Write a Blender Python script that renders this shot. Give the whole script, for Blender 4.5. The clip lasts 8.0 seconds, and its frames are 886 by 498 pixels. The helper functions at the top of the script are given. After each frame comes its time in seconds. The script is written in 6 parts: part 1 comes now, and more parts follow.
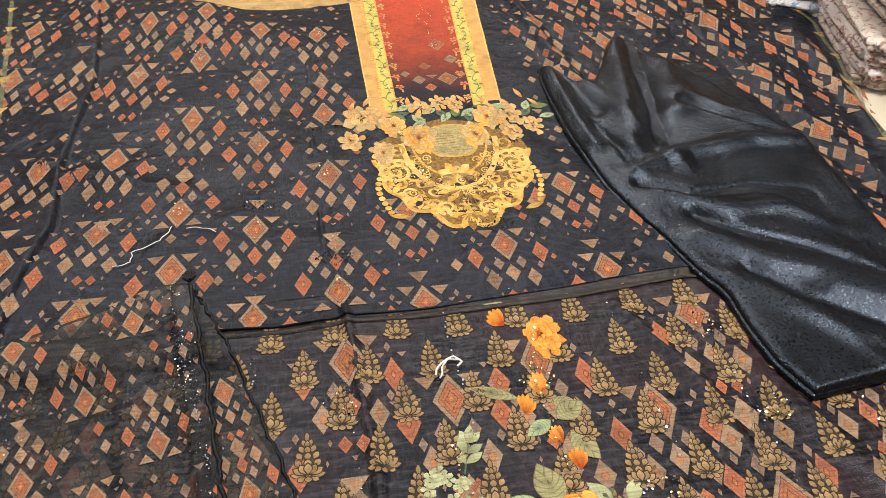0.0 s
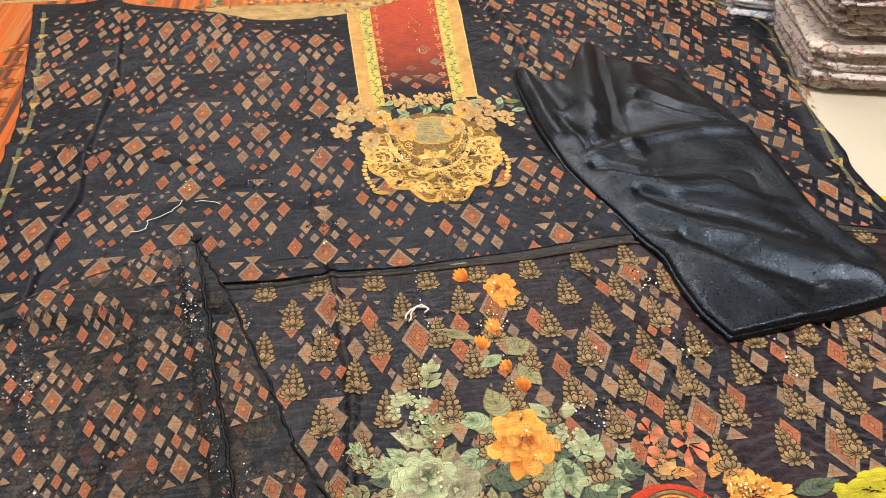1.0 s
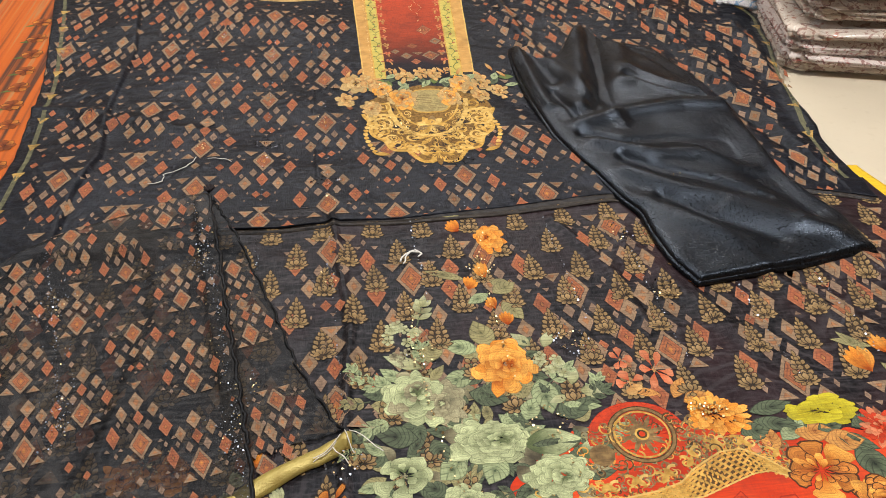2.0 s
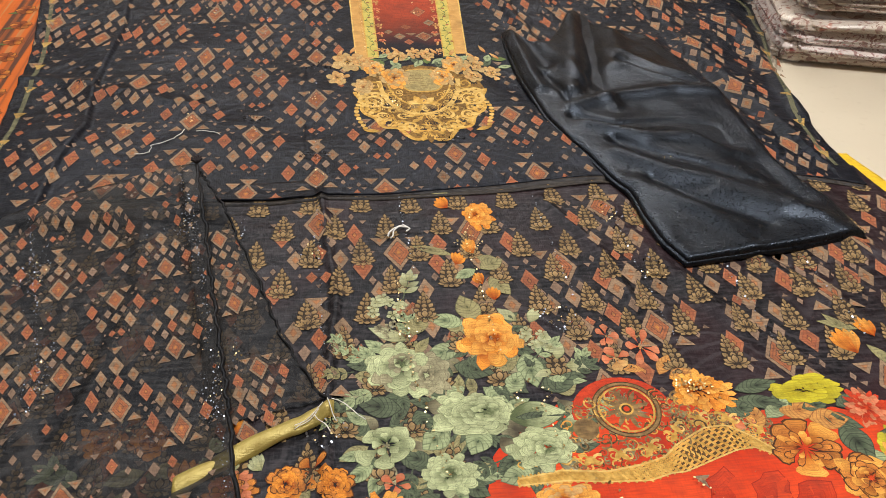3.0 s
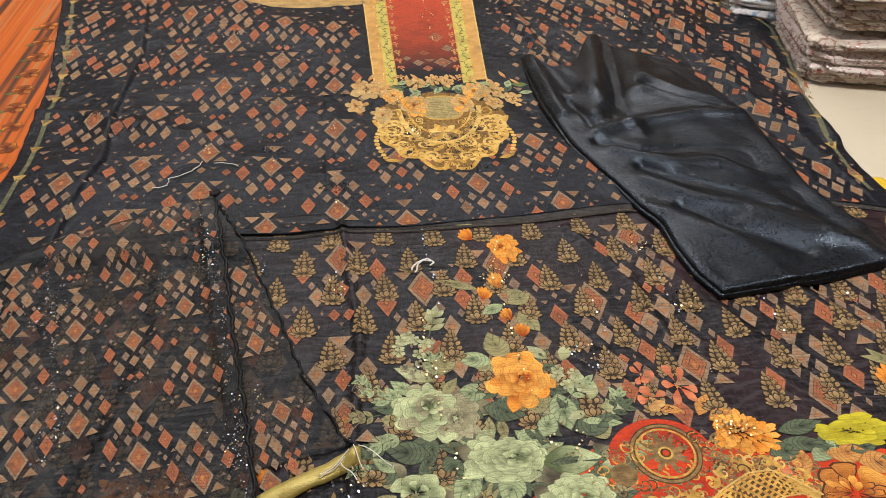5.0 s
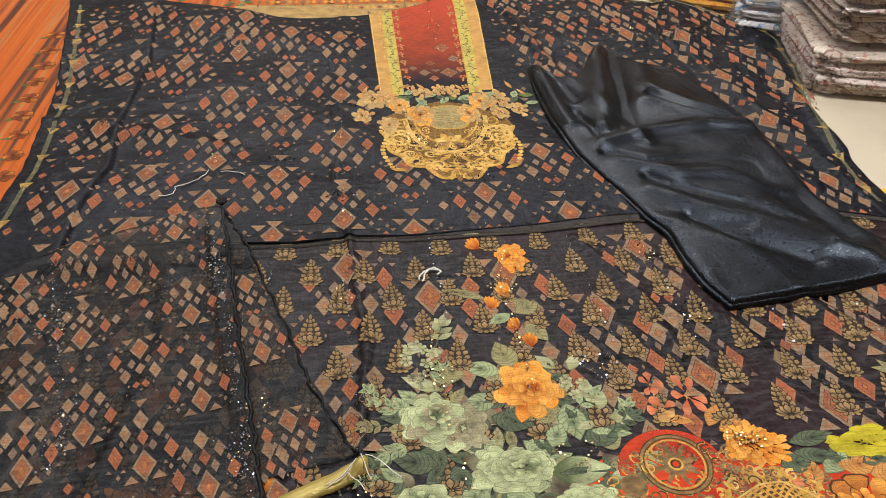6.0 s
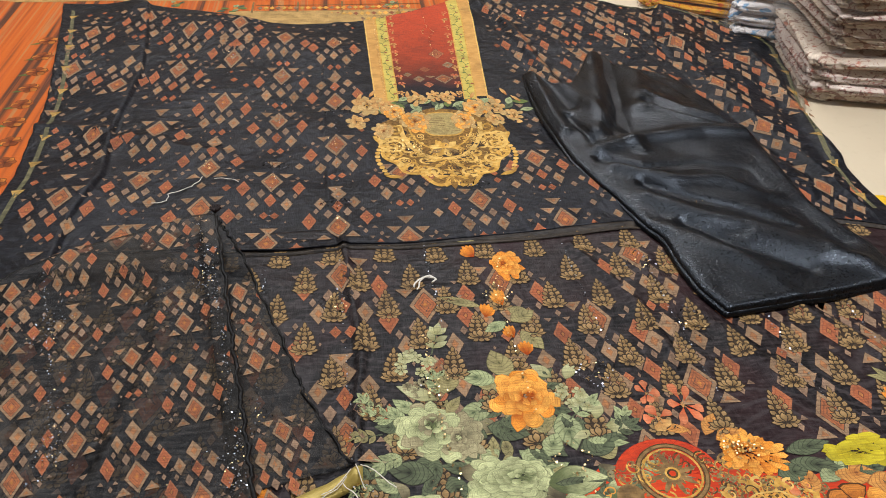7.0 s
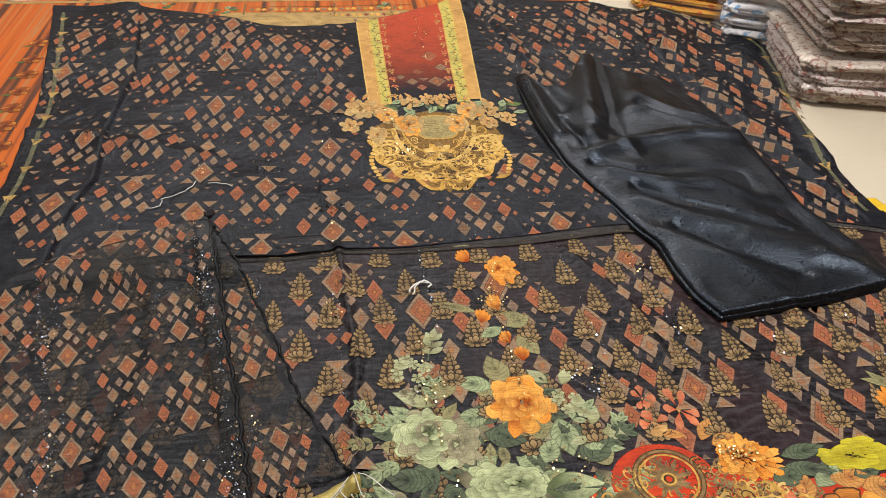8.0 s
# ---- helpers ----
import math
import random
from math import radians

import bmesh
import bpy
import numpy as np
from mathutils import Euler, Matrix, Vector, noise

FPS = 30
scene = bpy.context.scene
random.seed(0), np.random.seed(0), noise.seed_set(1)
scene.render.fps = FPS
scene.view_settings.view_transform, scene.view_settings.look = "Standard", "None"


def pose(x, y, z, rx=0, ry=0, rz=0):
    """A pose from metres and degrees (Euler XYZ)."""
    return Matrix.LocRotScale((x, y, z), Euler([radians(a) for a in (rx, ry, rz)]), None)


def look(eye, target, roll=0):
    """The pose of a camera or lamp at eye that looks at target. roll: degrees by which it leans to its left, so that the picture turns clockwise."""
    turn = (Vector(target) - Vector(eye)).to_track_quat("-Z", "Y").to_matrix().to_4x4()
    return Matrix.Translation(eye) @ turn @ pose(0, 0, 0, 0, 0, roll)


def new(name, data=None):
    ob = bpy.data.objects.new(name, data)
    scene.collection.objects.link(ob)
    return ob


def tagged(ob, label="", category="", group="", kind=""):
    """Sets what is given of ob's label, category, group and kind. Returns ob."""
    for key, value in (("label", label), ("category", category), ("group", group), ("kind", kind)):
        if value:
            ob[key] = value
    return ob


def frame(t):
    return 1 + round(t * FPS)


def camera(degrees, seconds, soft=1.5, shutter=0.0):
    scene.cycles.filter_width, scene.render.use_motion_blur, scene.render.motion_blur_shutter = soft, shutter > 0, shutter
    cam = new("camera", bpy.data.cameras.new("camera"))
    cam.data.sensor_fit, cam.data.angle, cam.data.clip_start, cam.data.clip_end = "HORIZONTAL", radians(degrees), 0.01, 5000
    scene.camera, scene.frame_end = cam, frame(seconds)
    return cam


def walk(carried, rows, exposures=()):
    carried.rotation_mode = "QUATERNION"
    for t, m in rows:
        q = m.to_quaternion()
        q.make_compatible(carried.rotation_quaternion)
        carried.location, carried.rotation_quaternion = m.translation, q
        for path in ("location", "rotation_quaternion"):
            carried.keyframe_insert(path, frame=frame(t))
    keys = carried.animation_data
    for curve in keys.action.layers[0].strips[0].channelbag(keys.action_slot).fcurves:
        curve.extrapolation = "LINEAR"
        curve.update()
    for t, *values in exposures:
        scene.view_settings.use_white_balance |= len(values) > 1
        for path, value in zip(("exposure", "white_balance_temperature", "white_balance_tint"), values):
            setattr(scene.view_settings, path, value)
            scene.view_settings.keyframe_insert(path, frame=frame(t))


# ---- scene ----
cam = camera(57.7, 8.0, soft=0.9)
PATH = [
    (0, (-0.152, -0.708, 0.597), (0.108, 0.777, -0.717), 1.5),
    (0.5, (-0.134, -0.714, 0.579), (0.111, 0.786, -0.721), 1.1),
    (1, (-0.125, -0.853, 0.629), (0.105, 0.676, -0.64), 0.8),
    (1.5, (-0.104, -0.945, 0.648), (0.118, 0.604, -0.598), 0.8),
    (2, (-0.126, -0.958, 0.624), (0.097, 0.584, -0.63), 1.5),
    (2.2, (-0.126, -0.973, 0.615), (0.101, 0.568, -0.64), 2.0),
    (3.5, (-0.122, -0.962, 0.591), (0.128, 0.573, -0.667), 3.5),
    (4, (-0.123, -0.942, 0.581), (0.116, 0.604, -0.664), 2.6),
    (4.5, (-0.134, -0.938, 0.584), (0.091, 0.618, -0.652), 2.2),
    (5, (-0.133, -0.936, 0.596), (0.082, 0.632, -0.627), 1.9),
    (6.5, (-0.142, -0.933, 0.589), (0.074, 0.658, -0.603), 2.2),
    (7, (-0.14, -0.929, 0.591), (0.088, 0.662, -0.598), 2.3),
    (7.5, (-0.142, -0.928, 0.597), (0.102, 0.66, -0.593), 2.6),
    (8, (-0.145, -0.923, 0.598), (0.106, 0.662, -0.596), 2.6),
]
walk(cam, [(t, look(eye, target, roll)) for t, eye, target, roll in PATH], exposures=((0.0, 0.42), (1.0, 0.36), (1.5, 0.20), (2.2, 0.12), (3.5, 0.06), (5.0, 0.02), (8.0, 0.0)))
# ---- light ----
world = bpy.data.worlds.new("shop_air")
world.use_nodes = True
world.node_tree.nodes["Background"].inputs[0].default_value = (0.9, 0.93, 1.0, 1)
world.node_tree.nodes["Background"].inputs[1].default_value = 0.03
scene.world = world
ROOM = (-2.6, 2.6, -2.2, 3.0, 2.75)          # x0, x1, y0, y1, height


def added_lamp(name, x, y, sx, sy, watts, colour=(1.0, 0.985, 0.965)):
    lamp = bpy.data.lights.new(name, "AREA")
    lamp.shape, lamp.size, lamp.size_y, lamp.energy, lamp.color = "RECTANGLE", sx, sy, watts, colour
    ob = new(name, lamp)
    ob.matrix_world = pose(x, y, ROOM[4] - 0.09)
    return ob


# unseen battens, added and placed to rake the folds and brighten the packs
LAMPS = ((-0.9, 2.55, 1.2, 0.14), (0.75, 2.55, 1.2, 0.14), (-1.6, 0.7, 1.2, 0.14), (0.9, -0.5, 1.2, 0.14))
for (lx, ly, lsx, lsy), power in zip(LAMPS, (42, 42, 32, 66)):
    added_lamp("added_area_light", lx, ly, lsx, lsy, power)

# ---- materials ----


class Mat:
    """A node material; add() makes a node, link() joins sockets."""

    def __init__(self, name, rough=0.6, metal=0.0, spec=0.3):
        self.m = bpy.data.materials.new(name)
        self.m.use_nodes = True
        self.t = self.m.node_tree
        self.b = self.t.nodes["Principled BSDF"]
        self.b.inputs["Roughness"].default_value = rough
        self.b.inputs["Metallic"].default_value = metal
        self.b.inputs["Specular IOR Level"].default_value = spec

    def add(self, kind, **inputs):
        n = self.t.nodes.new(kind)
        for k, v in inputs.items():
            n.inputs[k.replace("_", " ")].default_value = v
        return n

    def link(self, a, b):
        self.t.links.new(a, b)

    def coord(self, which="Object"):
        return self.add("ShaderNodeTexCoord").outputs[which]

    def noise(self, scale, detail=3, vec=None, stretch=None, distortion=0.0):
        n = self.add("ShaderNodeTexNoise", Scale=scale, Detail=detail, Distortion=distortion)
        vec = vec or self.coord()
        if stretch:
            mp = self.add("ShaderNodeMapping", Scale=stretch)
            self.link(vec, mp.inputs["Vector"])
            vec = mp.outputs["Vector"]
        self.link(vec, n.inputs["Vector"])
        return n.outputs["Fac"]

    def ramp(self, fac, stops, mode="LINEAR"):
        r = self.add("ShaderNodeValToRGB")
        r.color_ramp.interpolation = mode
        el = r.color_ramp.elements
        while len(el) < len(stops):
            el.new(0.5)
        for e, (p, c) in zip(el, stops):
            e.position = p
            e.color = (*c, 1) if len(c) == 3 else (c[0], c[0], c[0], 1)
        self.link(fac, r.inputs["Fac"])
        return r.outputs["Color"]

    def mix(self, a, b, fac, mode="MIX"):
        n = self.add("ShaderNodeMix")
        n.data_type, n.blend_type = "RGBA", mode
        for sock, v in ((n.inputs[6], a), (n.inputs[7], b)):
            if isinstance(v, tuple):
                sock.default_value = (*v, 1)
            else:
                self.link(v, sock)
        if isinstance(fac, (int, float)):
            n.inputs[0].default_value = fac
        else:
            self.link(fac, n.inputs[0])
        return n.outputs[2]

    def math(self, op, a, b=0.0):
        n = self.add("ShaderNodeMath")
        n.operation = op
        for sock, v in zip(n.inputs, (a, b)):
            if isinstance(v, (int, float)):
                sock.default_value = v
            else:
                self.link(v, sock)
        return n.outputs[0]

    def colour(self, c):
        if isinstance(c, tuple):
            self.b.inputs["Base Color"].default_value = (*c, 1)
        else:
            self.link(c, self.b.inputs["Base Color"])

    def bump(self, h, strength, dist=0.001):
        n = self.add("ShaderNodeBump", Strength=strength, Distance=dist)
        self.link(h, n.inputs["Height"])
        self.link(n.outputs["Normal"], self.b.inputs["Normal"])

    def uv(self):
        sep = self.add("ShaderNodeSeparateXYZ")
        self.link(self.coord("UV"), sep.inputs[0])
        return sep.outputs[0], sep.outputs[1]

    def island(self):
        return self.add("ShaderNodeNewGeometry").outputs["Random Per Island"]


def weave_height(M, scale=1.0):
    """Fine threads crossing at right angles."""
    a = M.noise(900 * scale, 1, stretch=(1.0, 0.12, 1.0))
    b = M.noise(900 * scale, 1, stretch=(0.12, 1.0, 1.0))
    return M.math("ADD", a, b)


def sheer_cloth(name, low, high, tint, rough=0.40, sheer=1.0, spec=0.17):
    """Dark organza: slub threads, watered rings and faint tinted clouds."""
    M = Mat(name, rough, 0.0, spec)
    slub = M.noise(240, 3, stretch=(0.16, 1.0, 1.0), distortion=0.6)
    cloud = M.noise(5.0, 3)
    pick = M.noise(300, 3, stretch=(1.0, 0.16, 1.0), distortion=0.6)
    grain = M.noise(150, 5)
    c = M.mix(low, high, M.ramp(slub, ((0.42, (0.0,)), (0.72, (0.85,)))))
    c = M.mix(c, high, M.math("MULTIPLY", M.ramp(pick, ((0.48, (0.0,)), (0.70, (1.0,)))), 0.4))
    c = M.mix(c, low, M.math("MULTIPLY", M.ramp(grain, ((0.42, (1.0,)), (0.62, (0.0,)))), 0.6))
    c = M.mix(c, tint, M.math("MULTIPLY", M.ramp(cloud, ((0.45, (0.0,)), (0.70, (1.0,)))), 0.6))
    # two layers of fine threads beat against each other in wavy rings
    drift = M.noise(3.2, 1)
    beat = M.math("SINE", M.math("ADD", M.math("MULTIPLY", drift, 210.0), M.math("MULTIPLY", M.noise(14, 2), 22.0)))
    where = M.ramp(M.noise(6.0, 2), ((0.46, (0.0,)), (0.62, (1.0,))))
    c = M.mix(c, high, M.math("MULTIPLY", M.math("MULTIPLY", M.ramp(beat, ((0.35, (0.0,)), (0.9, (1.0,)))), where), 0.42))
    M.colour(c)
    gloss = M.math("ADD", M.math("MULTIPLY", M.noise(9, 3), 0.22), rough - 0.11)
    M.link(gloss, M.b.inputs["Roughness"])
    M.b.inputs["Specular Tint"].default_value = (0.82, 0.88, 1.0, 1)
    M.b.inputs["Sheen Weight"].default_value = 0.02
    M.b.inputs["Sheen Roughness"].default_value = 0.4
    M.b.inputs["Alpha"].default_value = sheer
    crumple = M.math("MULTIPLY", M.noise(46, 4, distortion=0.8), 5.0)
    crease = M.math("MULTIPLY", M.noise(8, 3, distortion=1.6), 16.0)
    M.bump(M.math("ADD", M.math("ADD", weave_height(M), crumple), crease), 0.34, 0.0011)
    return M.m


def print_finish(M, c, wear=0.30):
    """Dye on sheer cloth: dark threads show through both ways, the dye is patchy, each motif a little different."""
    thread = M.noise(620, 2, stretch=(0.10, 1.0, 1.0))
    pick = M.noise(700, 2, stretch=(1.0, 0.14, 1.0))
    dark = (0.024, 0.021, 0.022)
    c = M.mix(c, dark, M.math("MULTIPLY", M.ramp(thread, ((0.40, (0.0,)), (0.72, (1.0,)))), min(0.55, wear + 0.16)))
    c = M.mix(c, dark, M.math("MULTIPLY", M.ramp(pick, ((0.48, (0.0,)), (0.74, (1.0,)))), min(0.40, wear + 0.04)))
    c = M.mix(c, dark, M.math("MULTIPLY", M.ramp(M.noise(34, 4), ((0.50, (0.0,)), (0.72, (1.0,)))), 0.30))
    shade = M.math("ADD", M.math("MULTIPLY", M.island(), 0.36), 0.92)
    hsv = M.add("ShaderNodeHueSaturation")
    M.link(c, hsv.inputs["Color"])
    M.link(shade, hsv.inputs["Value"])
    M.colour(hsv.outputs["Color"])
    M.bump(M.math("ADD", weave_height(M), M.math("MULTIPLY", M.noise(46, 4, distortion=0.8), 5.0)), 0.25, 0.0010)


def diamond_dye(name, stops):
    M = Mat(name, 0.65, 0.0, 0.08)
    d, _ = M.uv()
    wob = M.math("ADD", d, M.math("MULTIPLY", M.math("SUBTRACT", M.noise(380, 2), 0.5), 0.16))
    print_finish(M, M.ramp(wob, stops, "CONSTANT"), 0.38)
    return M.m


TAN, RUST, DUST = (0.275, 0.182, 0.112), (0.345, 0.122, 0.052), (0.075, 0.048, 0.040)
DYE_BIG = diamond_dye("dye_big_diamond", ((0.0, (0.48, 0.20, 0.05)), (0.12, RUST), (0.30, DUST), (0.345, RUST), (0.48, (0.24, 0.085, 0.045)), (0.56, RUST), (0.69, DUST), (0.735, TAN), (0.965, DUST)))
DYE_TAN = diamond_dye("dye_tan_diamond", ((0.0, (0.36, 0.16, 0.07)), (0.30, (0.27, 0.13, 0.065)), (0.42, TAN), (0.95, DUST)))
DYE_RED = diamond_dye("dye_red_diamond", ((0.0, (0.40, 0.17, 0.06)), (0.18, (0.17, 0.05, 0.03)), (0.28, (0.34, 0.108, 0.050)), (0.62, (0.28, 0.082, 0.040)), (0.70, (0.35, 0.130, 0.065)), (0.96, DUST)))
DYE_BIT = diamond_dye("dye_small_motif", ((0.0, (0.22, 0.145, 0.10)), (0.5, (0.255, 0.17, 0.118)), (0.93, DUST)))


def petal_dye(name, base, tip, line, wear=0.2, rim=0.9, veins=0.25, ink=0.75):
    """Printed petal: shaded from base to tip, hair veins, darker outline."""
    M = Mat(name, 0.62, 0.0, 0.08)
    r, e = M.uv()
    along = M.math("ADD", r, M.math("MULTIPLY", M.math("SUBTRACT", M.noise(60, 2), 0.5), 0.7))
    c = M.mix(base, tip, M.ramp(along, ((0.15, (0.0,)), (0.85, (1.0,)))))
    vein = M.noise(7.0, 3, vec=M.coord("UV"), stretch=(0.6, 4.0, 1.0), distortion=0.4)
    c = M.mix(c, line, M.math("MULTIPLY", M.ramp(vein, ((0.46, (0.0,)), (0.62, (1.0,)))), veins))
    c = M.mix(c, line, M.math("MULTIPLY", M.ramp(e, ((rim, (0.0,)), (min(0.995, rim + 0.06), (1.0,)))), ink))
    print_finish(M, c, wear)
    return M.m


def leaf_dye(name, base, tip, line):
    """Printed leaf with a dark midrib and slanting side veins."""
    M = Mat(name, 0.62, 0.0, 0.08)
    r, e = M.uv()
    c = M.mix(base, tip, M.ramp(M.math("ADD", e, M.math("MULTIPLY", M.noise(50, 2), 0.5)), ((0.3, (0.0,)), (1.2 / 1.5, (1.0,)))))
    side = M.math("SINE", M.math("MULTIPLY", M.math("SUBTRACT", r, M.math("MULTIPLY", e, 0.28)), 44.0))
    c = M.mix(c, line, M.math("MULTIPLY", M.ramp(side, ((0.72, (0.0,)), (0.95, (1.0,)))), 0.55))
    c = M.mix(c, line, M.math("MULTIPLY", M.math("LESS_THAN", e, 0.09), 0.8))
    c = M.mix(c, line, M.math("MULTIPLY", M.math("GREATER_THAN", e, 0.94), 0.6))
    print_finish(M, c, 0.22)
    return M.m


ORANGE = petal_dye("dye_orange_petal", (0.30, 0.050, 0.006), (0.80, 0.32, 0.045), (0.28, 0.050, 0.008), 0.10, 0.94, 0.6, 0.6)
AMBER = petal_dye("dye_amber_petal", (0.40, 0.10, 0.010), (0.84, 0.42, 0.085), (0.36, 0.09, 0.012), 0.10, 0.94, 0.6, 0.6)
SAGE = petal_dye("dye_sage_petal", (0.10, 0.125, 0.055), (0.52, 0.56, 0.31), (0.060, 0.080, 0.036), 0.10, 0.93, 0.55, 0.7)
SAGE_BROWN = petal_dye("dye_faded_petal", (0.085, 0.072, 0.045), (0.38, 0.35, 0.21), (0.07, 0.06, 0.035), 0.15, 0.93, 0.5, 0.7)
CREAM = petal_dye("dye_cream_petal", (0.30, 0.29, 0.14), (0.46, 0.47, 0.28), (0.11, 0.14, 0.07))
PINK = petal_dye("dye_coral_petal", (0.46, 0.085, 0.03), (0.58, 0.22, 0.11), (0.34, 0.05, 0.02), 0.15, 0.94, 0.35, 0.5)
YELLOW = petal_dye("dye_yellow_petal", (0.34, 0.27, 0.012), (0.50, 0.43, 0.03), (0.24, 0.19, 0.01), 0.12, 0.93, 0.3)
INKED = petal_dye("dye_inked_petal", (0.30, 0.06, 0.010), (0.64, 0.24, 0.045), (0.040, 0.016, 0.010), 0.15, 0.82, 0.45, 0.9)
SCARLET = petal_dye("dye_scarlet_petal", (0.34, 0.022, 0.010), (0.54, 0.055, 0.018), (0.20, 0.012, 0.008), 0.12, 0.93, 0.4)
PEACH = petal_dye("dye_peach_petal", (0.42, 0.18, 0.055), (0.58, 0.37, 0.14), (0.24, 0.09, 0.03), 0.14, 0.92, 0.4, 0.6)
PEACH_PALE = petal_dye("dye_pale_peach_petal", (0.34, 0.19, 0.065), (0.52, 0.37, 0.16), (0.20, 0.10, 0.04), 0.14, 0.92, 0.4, 0.6)
LOTUS = petal_dye("dye_gold_lotus", (0.20, 0.125, 0.050), (0.33, 0.220, 0.105), (0.018, 0.014, 0.011), 0.20, 0.72, 0.15, 0.95)
LEAF = leaf_dye("dye_sage_leaf", (0.12, 0.15, 0.08), (0.32, 0.37, 0.20), (0.05, 0.075, 0.04))
LEAF_OLIVE = leaf_dye("dye_olive_leaf", (0.19, 0.17, 0.08), (0.29, 0.26, 0.125), (0.07, 0.07, 0.03))
LEAF_DARK = leaf_dye("dye_dark_leaf", (0.035, 0.045, 0.028), (0.10, 0.125, 0.075), (0.012, 0.016, 0.012))
LEAF_RUST = leaf_dye("dye_rust_leaf", (0.38, 0.15, 0.04), (0.52, 0.25, 0.07), (0.16, 0.05, 0.02))


def flat_dye(name, a, b, scale=30, wear=0.2, rough=0.62):
    M = Mat(name, rough, 0.0, 0.08)
    print_finish(M, M.mix(a, b, M.ramp(M.noise(scale, 4), ((0.3, (0.0,)), (0.7, (1.0,))))), wear)
    return M.m


GOLD = flat_dye("dye_gold", (0.36, 0.19, 0.035), (0.60, 0.37, 0.095), 160, 0.0)
GOLD_PALE = flat_dye("dye_pale_gold", (0.48, 0.29, 0.075), (0.66, 0.45, 0.15), 160, 0.0)
GOLD_DARK = flat_dye("dye_dark_gold", (0.05, 0.028, 0.012), (0.15, 0.080, 0.026), 170, 0.2)
GOLD_BED = flat_dye("dye_gold_bed", (0.10, 0.052, 0.014), (0.28, 0.155, 0.042), 260, 0.15)
MUSTARD = flat_dye("dye_mustard", (0.58, 0.26, 0.05), (0.70, 0.36, 0.08), 60, 0.02)
LEMON = flat_dye("dye_lemon_band", (0.42, 0.34, 0.08), (0.52, 0.42, 0.11), 60, 0.05)
VINE = flat_dye("dye_green_vine", (0.075, 0.11, 0.035), (0.14, 0.18, 0.06), 90, 0.1)
SHIELD = flat_dye("dye_shield", (0.26, 0.20, 0.08), (0.42, 0.33, 0.14), 300, 0.15)
NECK_TAN = flat_dye("dye_neck_tan", (0.42, 0.22, 0.065), (0.54, 0.31, 0.10), 60, 0.05)
BRONZE = flat_dye("dye_bronze", (0.14, 0.085, 0.035), (0.30, 0.19, 0.08), 140, 0.15)
INK = flat_dye("dye_ink", (0.018, 0.014, 0.016), (0.03, 0.022, 0.022), 90, 0.1)
LOTUS_GROUND = flat_dye("dye_lotus_ground", (0.030, 0.020, 0.014), (0.075, 0.048, 0.026), 200, 0.2)
RED = flat_dye("dye_red_ground", (0.44, 0.030, 0.010), (0.66, 0.070, 0.018), 14, 0.10)
SELVAGE = flat_dye("dye_selvage", (0.085, 0.085, 0.05), (0.17, 0.16, 0.09), 120, 0.4)
GOLD_TAPE = flat_dye("dye_gold_triangle", (0.36, 0.22, 0.06), (0.46, 0.30, 0.10), 120, 0.3)


def neck_red():
    """Red neck ground that fades to the navy of the cloth towards its foot."""
    M = Mat("dye_neck_red", 0.6, 0.0, 0.08)
    sep = M.add("ShaderNodeSeparateXYZ")
    M.link(M.coord(), sep.inputs[0])
    up = M.math("ADD", sep.outputs[1], M.math("MULTIPLY", M.math("SUBTRACT", M.noise(18, 3), 0.5), 0.09))
    mapped = M.math("MULTIPLY", M.math("SUBTRACT", up, 0.27), 2.6)
    c = M.ramp(mapped, ((0.06, (0.016, 0.014, 0.019)), (0.22, (0.13, 0.030, 0.018)), (0.45, (0.32, 0.050, 0.022)), (0.9, (0.44, 0.062, 0.026))))
    print_finish(M, c, 0.25)
    return M.m


NECK_RED = neck_red()
NAVY = sheer_cloth("navy_organza", (0.0012, 0.0014, 0.0026), (0.025, 0.028, 0.040), (0.008, 0.008, 0.012))
BROWN_BLACK = sheer_cloth("black_brown_organza", (0.0022, 0.0020, 0.0028), (0.060, 0.052, 0.056), (0.048, 0.018, 0.021))
SLEEVE = sheer_cloth("black_sleeve_organza", (0.0036, 0.0038, 0.0046), (0.078, 0.076, 0.076), (0.034, 0.028, 0.018), 0.46, 0.66)
SLEEVE_EDGE = sheer_cloth("black_rolled_organza", (0.0020, 0.0020, 0.0024), (0.016, 0.015, 0.015), (0.008, 0.007, 0.007))
HEM = sheer_cloth("hem_organza", (0.014, 0.012, 0.011), (0.075, 0.060, 0.045), (0.040, 0.030, 0.022))


def satin():
    M = Mat("black_satin", 0.33, 0.0, 0.43)
    # sparkle of the satin, painted as bluish specks into the base colour
    glint = M.noise(560, 2)
    M.colour(M.mix((0.0010, 0.0012, 0.0018), (0.014, 0.019, 0.031), M.ramp(glint, ((0.56, (0.0,)), (0.76, (1.0,))))))
    M.b.inputs["Anisotropic"].default_value = 0.4
    M.b.inputs["Specular Tint"].default_value = (0.66, 0.79, 1.0, 1)
    M.link(M.ramp(M.noise(430, 2), ((0.35, (0.24,)), (0.65, (0.42,)))), M.b.inputs["Roughness"])
    grain = M.math("ADD", M.math("MULTIPLY", M.noise(520, 3), 1.3), M.math("MULTIPLY", M.noise(190, 3, stretch=(1.0, 0.3, 1.0)), 1.4))
    M.bump(M.math("ADD", grain, M.math("MULTIPLY", M.noise(38, 4, stretch=(1.0, 0.3, 1.0)), 1.6)), 0.34, 0.0012)
    return M.m


SATIN = satin()


